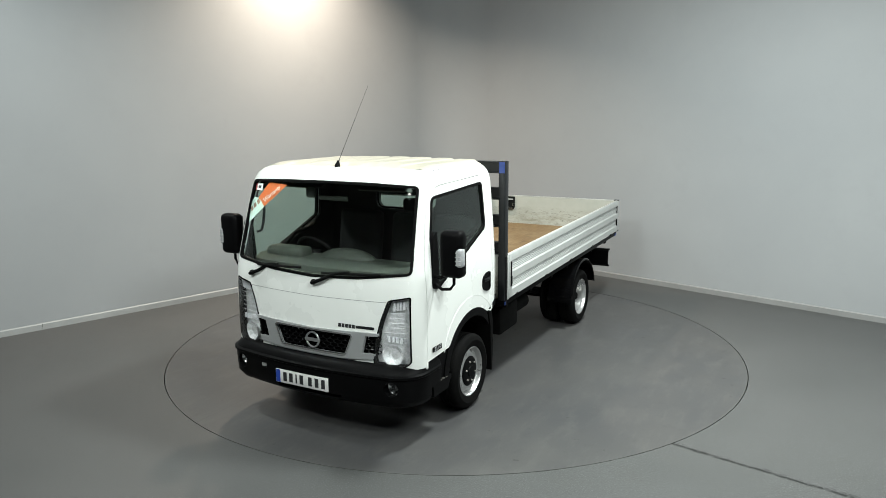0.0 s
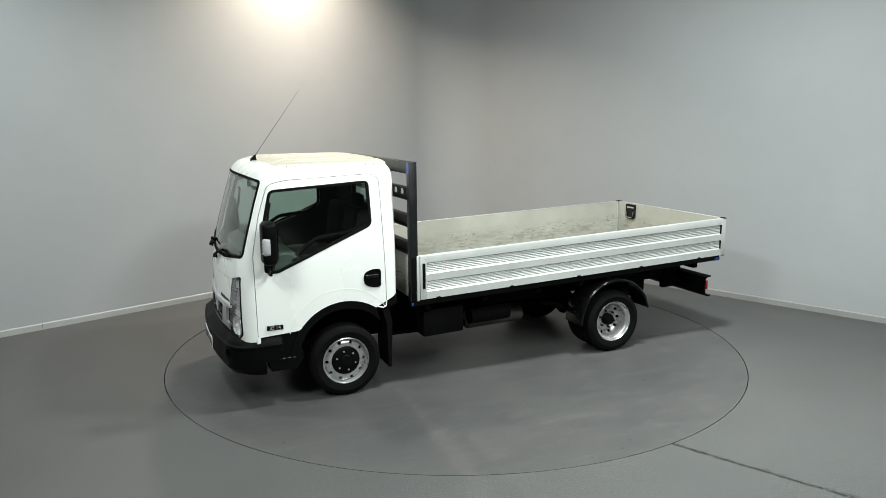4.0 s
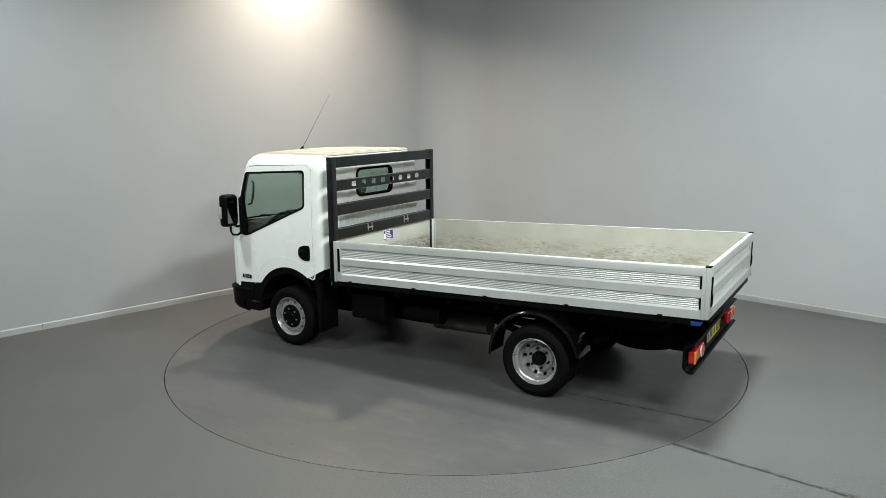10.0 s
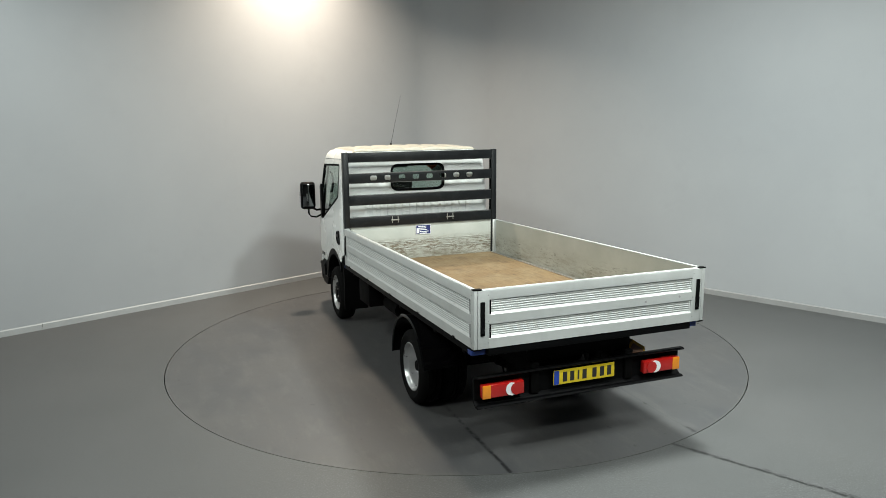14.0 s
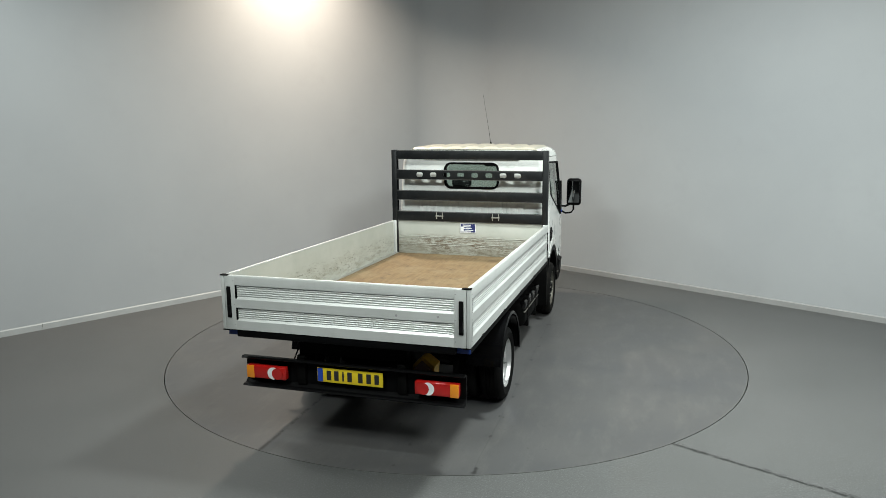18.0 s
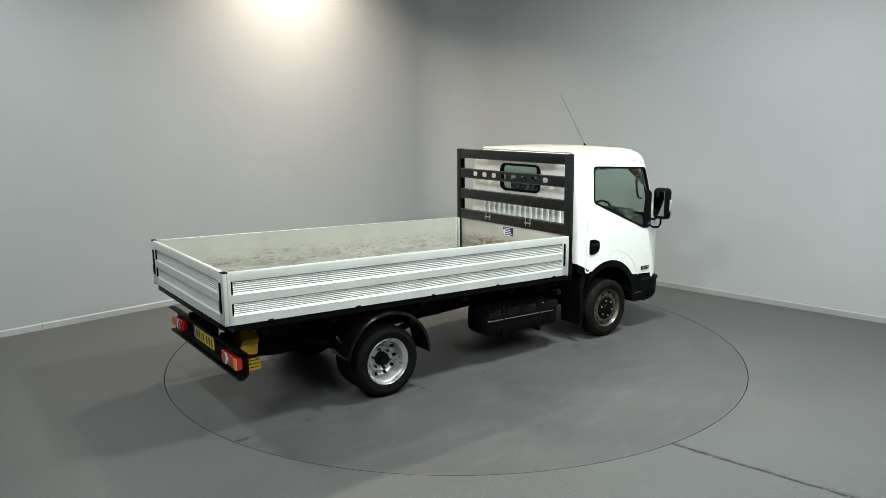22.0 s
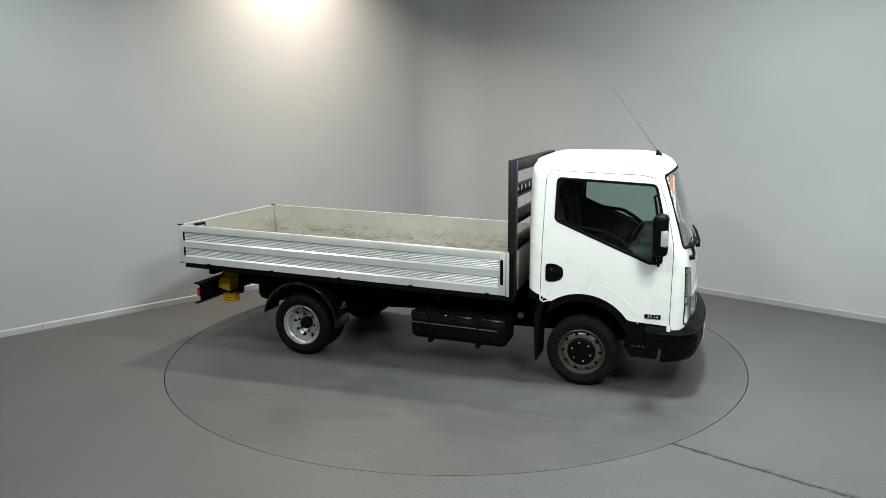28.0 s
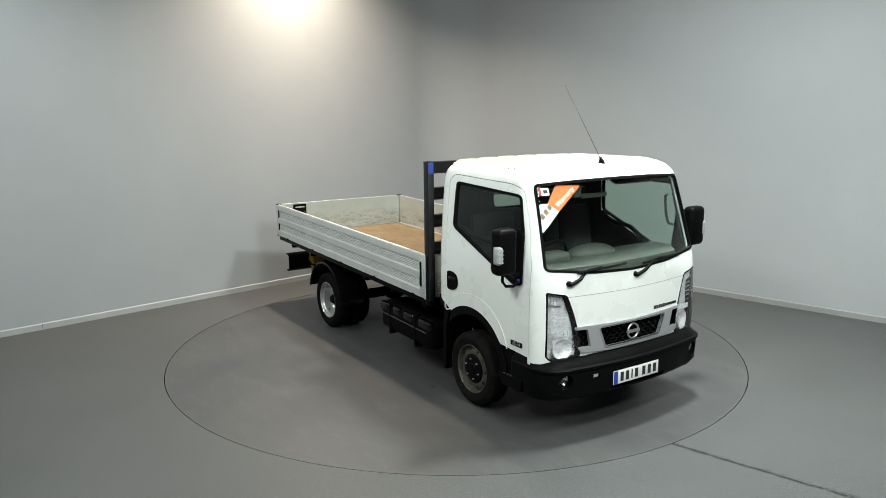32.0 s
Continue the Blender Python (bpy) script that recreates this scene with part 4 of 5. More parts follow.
# door mirrors
def door_mirror(sign):
    def side(bm):
        return bm if sign > 0 else mirrored(bm)
    head = box(2.105, 2.225, 1.000, 1.185, 1.290, 1.640, 0.042, 4)
    ob = part("door_mirror", side(head), PLASTIC, truck, "tall black door mirror with clear side repeater")
    part("mirror_glass", side(box(2.101, 2.106, 1.020, 1.165, 1.33, 1.61, 0.002)), MIRROR, ob)
    lamp = boolean(box(2.135, 2.228, 1.132, 1.192, 1.372, 1.520, 0.026, 3), box(2.0, 2.17, 0.9, 1.3, 1.2, 1.7))
    part("repeater", side(lamp), REPEATER, ob, "clear repeater lamp")
    for k in range(4):
        part("repeater_rib", side(box(2.224, 2.2295, 1.140, 1.184, 1.392 + k * 0.030, 1.398 + k * 0.030, 0.001, 1)), GREYINK, ob)
    part("arm", side(tube([(2.15, 1.09, 1.30), (2.15, 1.09, 1.235), (2.152, 1.06, 1.195), (2.152, 0.99, 1.185), (2.145, 0.93, 1.215)], 0.012)), PLASTIC, ob)
    part("arm", side(tube([(2.16, 1.03, 1.30), (2.165, 0.985, 1.275), (2.155, 0.925, 1.28)], 0.014)), PLASTIC, ob)
    if sign < 0:
        part("blue_tag", side(box(2.128, 2.160, 0.925, 0.940, 1.205, 1.232, 0.002, 1)), BLUE, ob, "small blue tag")
    part("mirror_base", side(prism(rounded([(2.182, 1.19), (2.105, 1.17), (2.085, 1.30), (2.12, 1.62), (2.182, 1.58)], 0.02), "y", 0.895, 0.932)), PLASTIC, ob)


door_mirror(1)
door_mirror(-1)


# stickers inside the windscreen, on the truck's right
def on_screen(points, d0, d1):
    return boolean(shell(d0, d1), prism(points, "x", 1.9, 2.8), "INTERSECT")


warranty = part("warranty_sticker", on_screen([(-0.615, 1.930), (-0.395, 1.918), (-0.628, 1.735), (-0.715, 1.800)], 0.0135, 0.0150), ORANGE, truck, "diagonal orange and pale green windscreen sticker")
part("sticker_end", on_screen([(-0.715, 1.800), (-0.628, 1.735), (-0.800, 1.585), (-0.805, 1.765), (-0.77, 1.80)], 0.0135, 0.0150), MINT, warranty)
for k in range(3):
    y, z = -0.780 + k * 0.036, 1.680 + k * 0.032
    part("mark", on_screen([(y, z), (y + 0.024, z + 0.022), (y + 0.002, z + 0.052), (y - 0.022, z + 0.030)], 0.0125, 0.0134), BROWNINK, warranty)
u_axis, v_axis = Vector((0.15, 1, 0)).normalized(), Vector((-0.30, 0, 1)).normalized()
lean = radians(37)
across = math.cos(lean) * u_axis + math.sin(lean) * v_axis
upward = math.cos(lean) * v_axis - math.sin(lean) * u_axis
front_x = 2.0855 + 0.14 + 0.06 * (1 - (0.555 / 0.682) ** 2) - 0.0125
letter_pose = Matrix.Translation((front_x, -0.555, 1.842)) @ Matrix((across, upward, across.cross(upward))).transposed().to_4x4()
lettering("lettering", "Warranty", 0.056, letter_pose, WHITEINK, warranty, 0.0006)
ticket = part("small_sticker", on_screen([(-0.775, 1.915), (-0.685, 1.915), (-0.685, 1.860), (-0.775, 1.860)], 0.0135, 0.0150), WHITEINK, truck, "small white and red windscreen sticker")
part("mark", on_screen([(-0.775, 1.915), (-0.752, 1.915), (-0.752, 1.86), (-0.775, 1.86)], 0.0125, 0.0134), REDINK, ticket)
part("mark", on_screen([(-0.735, 1.90), (-0.700, 1.90), (-0.700, 1.875), (-0.735, 1.875)], 0.0125, 0.0134), INK, ticket)


# ---- wheels ----
TYRE = [(0.205, -0.080), (0.235, -0.098), (0.275, -0.098), (0.300, -0.088), (0.314, -0.076), (0.3195, -0.060), (0.3205, -0.036), (0.313, -0.034), (0.313, -0.028), (0.3215, -0.026), (0.3215, -0.004), (0.313, -0.003), (0.313, 0.003), (0.3215, 0.004),
        (0.3215, 0.026), (0.313, 0.028), (0.313, 0.034), (0.3205, 0.036), (0.3195, 0.060), (0.314, 0.076), (0.300, 0.088), (0.275, 0.098), (0.268, 0.101), (0.262, 0.098), (0.235, 0.098), (0.205, 0.080)]
LIP = [(0.212, 0.084), (0.206, 0.087), (0.200, 0.079), (0.197, 0.062), (0.191, 0.050)]


def wheel(x, y, sign, front, rim_mat, tyre_mat, name="wheel", label=""):
    """Steel wheel with its tyre; the outer face looks to +y before it is put in place."""
    if front:
        prof = LIP + [(0.188, 0.044), (0.178, 0.054), (0.160, 0.064), (0.142, 0.067), (0.105, 0.058), (0.070, 0.060), (0.0, 0.060), (0.0, 0.050), (0.12, 0.044), (0.165, 0.034), (0.186, 0.02), (0.186, -0.08), (0.206, -0.085), (0.206, -0.07), (0.194, -0.06), (0.194, 0.03), (0.203, 0.06), (0.2105, 0.076)]
        holes = (0.168, 0.0155, 0.00)
    else:
        prof = LIP + [(0.186, 0.046), (0.180, 0.043), (0.177, 0.020), (0.174, -0.016), (0.170, -0.030), (0.160, -0.044), (0.144, -0.060), (0.128, -0.064), (0.121, -0.058), (0.117, -0.046), (0.110, -0.043), (0.0, -0.043), (0.0, -0.056), (0.11, -0.056), (0.126, -0.076), (0.150, -0.072), (0.178, -0.045), (0.186, 0.0), (0.196, 0.055), (0.203, 0.066), (0.2105, 0.076)]
        holes = (0.151, 0.0165, -0.15)
    bm = lathe(prof, 56)
    n = 10
    drill = join(*[rod((holes[0] * math.cos(k * math.tau / n), -0.2, holes[0] * math.sin(k * math.tau / n)), (holes[0] * math.cos(k * math.tau / n), 0.2, holes[0] * math.sin(k * math.tau / n)), holes[1] * (1.0 if front else 1.05), 14) for k in range(n)])
    bm = boolean(bm, drill)
    m = Matrix.Translation((x, y, 0.3205)) @ Matrix.Diagonal((1, 1, 1, 1))
    if sign < 0:
        m = m @ Euler((0, 0, math.pi)).to_matrix().to_4x4()
    ob = part(name, moved(bm, m), rim_mat, truck, label)
    part("tyre", moved(lathe(TYRE, 72), m), tyre_mat, ob)
    for edge in (1, -1) if front else ():
        lugs = []
        for k in range(44):
            block = box(-0.0135, 0.0135, -0.014, 0.014, -0.010, 0.0012)
            tilt = Euler((radians(-38 * edge), 0, 0)).to_matrix().to_4x4()
            lugs.append(moved(block, Euler((0, k * math.tau / 44, 0)).to_matrix().to_4x4() @ Matrix.Translation((0, 0.072 * edge, 0.3112)) @ tilt))
        tagged(part("tread", moved(join(*lugs), m), tyre_mat, ob), kind="stuff")
    nuts = 6
    if front:
        cap = lathe([(0.0, 0.092), (0.045, 0.090), (0.052, 0.080), (0.108, 0.078), (0.122, 0.073), (0.129, 0.066), (0.129, 0.058), (0.0, 0.058)], 40)
        part("hub_cap", moved(cap, m), PLASTIC, ob, "black hub cap")
        ring, depth = 0.088, 0.080
    else:
        cap = lathe([(0.0, 0.040), (0.040, 0.038), (0.046, 0.030), (0.050, 0.005), (0.062, -0.004), (0.064, -0.043), (0.0, -0.043)], 28)
        part("hub", moved(cap, m), CHASSIS, ob, "black wheel hub")
        ring, depth = 0.090, -0.044
    for k in range(nuts):
        a = k * math.tau / nuts + 0.3
        px, pz = ring * math.cos(a), ring * math.sin(a)
        nut = rod((px, depth - 0.002, pz), (px, depth + (0.010 if front else 0.030), pz), 0.008 if front else 0.0125, 6)
        part("wheel_nut", moved(nut, m), BRIGHT if front else STEEL, ob)
    back = lathe([(0.0, -0.074), (0.185, -0.090 if not front else -0.05), (0.185, -0.096 if not front else -0.056), (0.0, -0.08)], 32)
    part("brake_drum", moved(back, m), CHASSIS, ob)
    return ob


wheel(1.504, 0.822, 1, True, RIM, RUBBER, label="silver steel front wheel")
wheel(1.504, -0.822, -1, True, DIRTYRIM, MUDDY, label="mud-stained steel front wheel")
for sign in (1, -1):
    wheel(-1.397, sign * 0.828, sign, False, RIM, RUBBER, label="silver deep-dish rear wheel")
    part("inner_tyre", moved(lathe(TYRE, 48), Matrix.Translation((-1.397, sign * 0.600, 0.3205))), RUBBER, truck, "inner twin tyre")
part("rear_axle", rod((-1.397, -0.75, 0.32), (-1.397, 0.75, 0.32), 0.06, 20), CHASSIS, truck)
part("differential", lathe([(0.0, -0.13), (0.09, -0.10), (0.135, 0.0), (0.09, 0.10), (0.0, 0.13)], 24), CHASSIS, truck).location = (-1.397, 0, 0.32)

# ---- chassis ----
RISE = 0.0301       # the frame and bed climb towards the tail


def raked(bm, x0=0.82):
    for v in bm.verts:
        v.co.z += RISE * (x0 - v.co.x)
    return bm


for sign in (1, -1):
    rail = raked(box(-2.62, 1.9, sign * 0.40 - 0.03, sign * 0.40 + 0.03, 0.50, 0.68, 0.008))
    part("chassis_rail", rail, CHASSIS, truck)
    spring = tube([(-0.78, sign * 0.46, 0.50), (-1.1, sign * 0.46, 0.40), (-1.397, sign * 0.46, 0.37), (-1.7, sign * 0.46, 0.42), (-2.02, sign * 0.46, 0.55)], 0.035, 8)
    part("leaf_spring", spring, CHASSIS, truck)
for x in (0.7, 0.1, -0.5, -1.0, -1.9, -2.5):
    part("cross_member", raked(box(x - 0.03, x + 0.03, -0.88, 0.88, 0.685, 0.745, 0.005)), CHASSIS, truck)
part("gearbox", box(0.45, 1.15, -0.17, 0.17, 0.28, 0.60, 0.05), CHASSIS, truck)
part("propeller_shaft", rod((0.45, 0, 0.42), (-1.3, 0, 0.36), 0.045, 16), CHASSIS, truck)
part("exhaust_pipe", tube([(0.95, 0.28, 0.33), (0.3, 0.30, 0.33), (0.05, 0.30, 0.33)], 0.035), CHASSIS, truck)
part("silencer", rod((0.02, 0.27, 0.35), (-0.62, 0.27, 0.37), 0.095, 20), MUFFLER, truck, "dull metal exhaust silencer")
part("battery_box", raked(box(0.30, 0.72, 0.52, 0.82, 0.40, 0.66, 0.02)), CHASSIS, truck)
part("air_tank", rod((0.15, 0.62, 0.50), (-0.28, 0.62, 0.51), 0.085, 18), CHASSIS, truck)
tank = raked(box(-0.20, 0.79, -0.86, -0.50, 0.255, 0.545, 0.070, 4))
tank_ob = part("fuel_tank", tank, CHASSIS, truck, "black plastic fuel tank")
for x in (0.01, 0.50):
    part("tank_strap", raked(box(x - 0.018, x + 0.018, -0.868, -0.492, 0.228, 0.560, 0.01)), CHASSIS, tank_ob)
# rib in a much lighter tone than the tank, painting its highlight
part("tank_rib_highlight", raked(box(-0.20, 0.70, -0.868, -0.85, 0.418, 0.428, 0.004)), MUFFLER, tank_ob)
for x0, x1 in ((-0.19, -0.02), (0.06, 0.22), (0.27, 0.46), (0.55, 0.78)):
    part("tank_bulge", raked(box(x0, x1, -0.867, -0.80, 0.445, 0.540, 0.030, 4)), GLOSSBLACK, tank_ob)
part("filler_cap", rod((0.90, -0.70, 0.56), (0.90, -0.75, 0.575), 0.032, 18), STEEL, truck)
spare = lathe([(0.0, -0.05), (0.20, -0.06), (0.205, -0.085), (0.26, -0.095), (0.30, -0.085), (0.318, -0.05), (0.318, 0.05), (0.30, 0.085), (0.20, 0.08), (0.0, 0.05)], 48)
moved(spare, Matrix.Translation((-2.12, 0.0, 0.47)) @ Euler((math.pi / 2, 0, 0)).to_matrix().to_4x4() @ Matrix.Diagonal((1, 1, 1, 1)))
part("spare_wheel", spare, RUBBER, truck, "spare wheel slung under the frame")

for sign in (1, -1):
    guard = lathe([(0.425, -0.13), (0.432, -0.14), (0.438, -0.13), (0.438, 0.145), (0.425, 0.155), (0.412, 0.150), (0.418, 0.142), (0.430, 0.135)], 72)
    moved(guard, Matrix.Translation((-1.397, 0.80, 0.345)))
    guard = boolean(guard, box(-2.2, -0.5, 0.2, 1.2, -0.5, 0.335))
    guard = boolean(guard, box(-2.2, -1.45, 0.2, 1.2, -0.5, 0.43))
    ob = part("mudguard", guard if sign > 0 else mirrored(guard), GLOSSBLACK, truck, "black plastic rear mudguard")
    strut = tube([(-1.397, sign * 0.5, 0.70), (-1.397, sign * 0.90, 0.755)], 0.018)
    part("guard_stay", strut, CHASSIS, ob)

# rear underrun bar with lamps and plate
channel = prism([(-2.735, 0.438), (-2.700, 0.438), (-2.660, 0.469), (-2.655, 0.484), (-2.655, 0.636), (-2.660, 0.652), (-2.700, 0.676), (-2.735, 0.676), (-2.748, 0.667), (-2.735, 0.658), (-2.700, 0.658), (-2.672, 0.639), (-2.672, 0.479), (-2.700, 0.456), (-2.735, 0.456), (-2.748, 0.447)], "y", -0.874, 0.874)
bar = part("underrun_bar", channel, PLASTIC, truck, "black rear underrun channel")
for sign in (1, -1):
    part("bar_bracket", raked(box(-2.70, -2.45, sign * 0.40 - 0.035, sign * 0.40 + 0.035, 0.37, 0.60, 0.01)), CHASSIS, bar)
    lamp = box(-2.742, -2.688, 0.508, 0.838, 0.508, 0.610, 0.012, 3)
    body = part("tail_lamp", lamp if sign > 0 else mirrored(lamp), RED, bar, "red and amber rear lamp cluster")
    amber = box(-2.746, -2.732, 0.772, 0.835, 0.510, 0.608, 0.005, 2)
    part("indicator", amber if sign > 0 else mirrored(amber), AMBER, body)
    reverse = rod((-2.7475, sign * 0.610, 0.559), (-2.70, sign * 0.610, 0.559), 0.047, 28)
    part("reversing_lamp", reverse, CLEAR, body)
    disc_red = rod((-2.7505, sign * 0.575, 0.559), (-2.70, sign * 0.575, 0.559), 0.044, 28)
    part("fog_lens", disc_red, RED, body)
    part("lamp_bolt", rod((-2.695, sign * 0.40, 0.559), (-2.686, sign * 0.40, 0.559), 0.009, 10), BRIGHT, bar)
number_plate("rear_number_plate", -2.712, 0.0, 0.577, -1, PLATE_YELLOW, bar, 0)
part("tail_crossbeam", raked(box(-2.66, -2.60, -0.43, 0.43, 0.60, 0.735, 0.008)), CHASSIS, truck)
cable = tube([(-2.45, 0.55, 0.66), (-2.52, 0.56, 0.58), (-2.60, 0.57, 0.56), (-2.64, 0.57, 0.60)], 0.006, 6)
part("lamp_cable", cable, CHASSIS, truck)

# wheel chock in its holder at the tail, on the truck's right
wedge = prism([(-2.628, 0.572), (-2.572, 0.736), (-2.452, 0.722), (-2.478, 0.530)], "y", -0.64, -0.44)
gable = prism([(-0.449, 0.45), (-0.449, 0.672), (-0.517, 0.736), (-0.616, 0.670), (-0.600, 0.45)], "x", -2.8, -2.3)
chock_ob = part("wheel_chock", boolean(wedge, gable, "INTERSECT"), YELLOW, truck, "yellow plastic wheel chock")
tab = prism([(-2.580, 0.500), (-2.455, 0.520), (-2.446, 0.405), (-2.570, 0.400)], "y", -0.600, -0.470)
part("chock_foot", tab, YELLOW, chock_ob)
# thin brown sheet on the solid wedge paints its hollow's shade and dirt
face = prism([(-0.470, 0.600), (-0.470, 0.660), (-0.517, 0.708), (-0.594, 0.655), (-0.590, 0.600)], "x", -2.8, -2.3)
hollow = boolean(prism([(-2.634, 0.576), (-2.578, 0.738), (-2.568, 0.735), (-2.624, 0.572)], "y", -0.64, -0.44), face, "INTERSECT")
part("chock_hollow_shade", hollow, BROWNINK, chock_ob, "brown patch for the dirty, shaded hollow of the chock")
for k in range(3):
    part("grip_rib", box(-2.574, -2.452, -0.604, -0.598, 0.425 + k * 0.030, 0.431 + k * 0.030, 0.002, 1), CHASSIS, chock_ob)
part("holder_strap", box(-2.60, -2.44, -0.625, -0.450, 0.520, 0.538, 0.004), CHASSIS, chock_ob)

# ---- load bed ----
Z0, BOARD = 0.806, 0.405        # bottom edge of the boards at the front, and their height
PANELS = ((0.068, 0.168), (0.232, 0.338))      # the two ribbed bands of a board


def board_profile(depth=0.030):
    """Section of an aluminium dropside board: (outwards, up)."""
    out = [(0.0, 0.0), (depth, 0.0)]
    for z0, z1 in PANELS:
        out += [(depth, z0), (depth - 0.015, z0 + 0.018)]
        n = 5
        pitch = (z1 - 0.006 - z0 - 0.018) / n
        for k in range(n):
            z = z0 + 0.018 + k * pitch
            out += [(depth - 0.0145, z + pitch * 0.12), (depth - 0.0105, z + pitch * 0.30), (depth - 0.0090, z + pitch * 0.50), (depth - 0.0105, z + pitch * 0.70), (depth - 0.0145, z + pitch * 0.88)]
        out += [(depth - 0.016, z1 - 0.004), (depth, z1)]
    out += [(depth, BOARD - 0.012), (depth - 0.004, BOARD), (0.002, BOARD), (0.0, BOARD - 0.004)]
    return out


def board(along, length0, length1, face, label):
    """A dropside board along x or y; face is its inner plane, to the outside of which it is built."""
    prof = board_profile()
    bm = bmesh.new()
    ends = []
    sgn = 1 if face > 0 else -1
    for p in (length0, length1):
        row = []
        for o, z in prof:
            q = face + sgn * o
            row.append(bm.verts.new((p, q, Z0 + z) if along == "x" else (q, p, Z0 + z)))
        ends.append(row)
    k = len(prof)
    for i in range(k):
        bm.faces.new((ends[0][i], ends[0][(i + 1) % k], ends[1][(i + 1) % k], ends[1][i]))
    bm.faces.new(ends[0][::-1])
    bm.faces.new(ends[1])
    bmesh.ops.recalc_face_normals(bm, faces=bm.faces[:])
    return part("side_board" if along == "x" else "tailgate", raked(bm), ALU, truck, label, angle=20)


FRONT, REAR, HALF = 0.80, -2.815, 0.917
for sign in (1, -1):
    ob = board("x", REAR + 0.03, FRONT - 0.065, sign * (HALF), "ribbed silver dropside board")
    skin = box(REAR + 0.02, FRONT - 0.03, HALF - 0.005, HALF - 0.0015, Z0 + 0.004, Z0 + BOARD - 0.006)
    part("inner_skin", raked(skin if sign > 0 else mirrored(skin)), SCUFFED, ob, "scuffed dirty inner face")
    for xa, xb in ((FRONT - 0.066, FRONT - 0.002), (REAR + 0.002, REAR + 0.030)):
        stile = box(xa, xb, HALF, HALF + 0.0305, Z0 - 0.001, Z0 + BOARD + 0.001, 0.003)
        part("end_stile", raked(stile if sign > 0 else mirrored(stile)), ALU, ob)
    latch = box(FRONT - 0.052, FRONT - 0.024, HALF + 0.026, HALF + 0.036, Z0 + 0.10, Z0 + 0.335, 0.003)
    latch = raked(latch if sign > 0 else mirrored(latch))
    lo = part("latch", latch, CHASSIS, ob, "black drop latch")
    lever = box(FRONT - 0.047, FRONT - 0.029, HALF + 0.034, HALF + 0.042, Z0 + 0.12, Z0 + 0.20, 0.003)
    part("latch_lever", raked(lever if sign > 0 else mirrored(lever)), GLOSSBLACK, lo)
    capping = box(REAR + 0.02, FRONT - 0.002, HALF - 0.004, HALF + 0.022, Z0 + BOARD - 0.001, Z0 + BOARD + 0.004, 0.002)
    part("top_edge", raked(capping if sign > 0 else mirrored(capping)), ALU, ob)
    for xp in (FRONT - 0.058, REAR + 0.012):
        for zz in (0.04, 0.19, 0.37):
            rivet = rod((xp, HALF + 0.030, Z0 + zz), (xp, HALF + 0.0325, Z0 + zz), 0.004, 8)
            part("rivet", raked(rivet if sign > 0 else mirrored(rivet)), GREYINK, ob)
    # black strips stand in for the shadow at the rear end of each recess
    for za, zb in PANELS:
        shade_bar = box(REAR + 0.031, REAR + 0.043, HALF + 0.010, HALF + 0.0298, Z0 + za + 0.004, Z0 + zb - 0.001)
        part("end_shade", raked(shade_bar if sign > 0 else mirrored(shade_bar)), CHASSIS, ob, "dark strip standing for the shadow at the ribbed band's end")
    # front corner stake: silver edge and dark post
    post = box(FRONT + 0.002, FRONT + 0.030, HALF - 0.03, HALF + 0.028, Z0 - 0.01, Z0 + BOARD + 0.004, 0.005)
    part("corner_stake", raked(post if sign > 0 else mirrored(post)), ALU, truck)
    back = box(FRONT + 0.032, FRONT + 0.085, HALF - 0.05, HALF + 0.022, Z0 - 0.06, Z0 + BOARD - 0.004, 0.006)
    part("corner_post", raked(back if sign > 0 else mirrored(back)), PLASTIC, truck)
    # side rail under the board, with hooks
    rail = box(REAR + 0.03, FRONT + 0.08, HALF - 0.06, HALF + 0.020, Z0 - 0.055, Z0 - 0.003, 0.004)
    rail_ob = part("bed_side_rail", raked(rail if sign > 0 else mirrored(rail)), PLASTIC, truck)
    for xh in (0.62, -0.15, -0.92, -1.70, -2.48):
        hook = box(xh - 0.022, xh + 0.022, HALF + 0.016, HALF + 0.034, Z0 - 0.012, Z0 + 0.010, 0.004)
        part("hinge", raked(hook if sign > 0 else mirrored(hook)), CHASSIS, rail_ob)
    blue = box(REAR + 0.026, REAR + (0.10 if sign > 0 else 0.05), HALF - 0.12, HALF + (0.022 if sign > 0 else 0.018), Z0 - 0.058, Z0 - 0.022, 0.004)
    part("blue_corner", raked(blue if sign > 0 else mirrored(blue)), BLUEPAINT, rail_ob, "blue painted rail end")
    nose = box(FRONT + 0.062, FRONT + 0.084, HALF - 0.05, HALF + 0.024, Z0 - 0.05, Z0 - 0.02, 0.004)
    if sign > 0:
        part("blue_corner", raked(nose if sign > 0 else mirrored(nose)), BLUEPAINT, rail_ob)

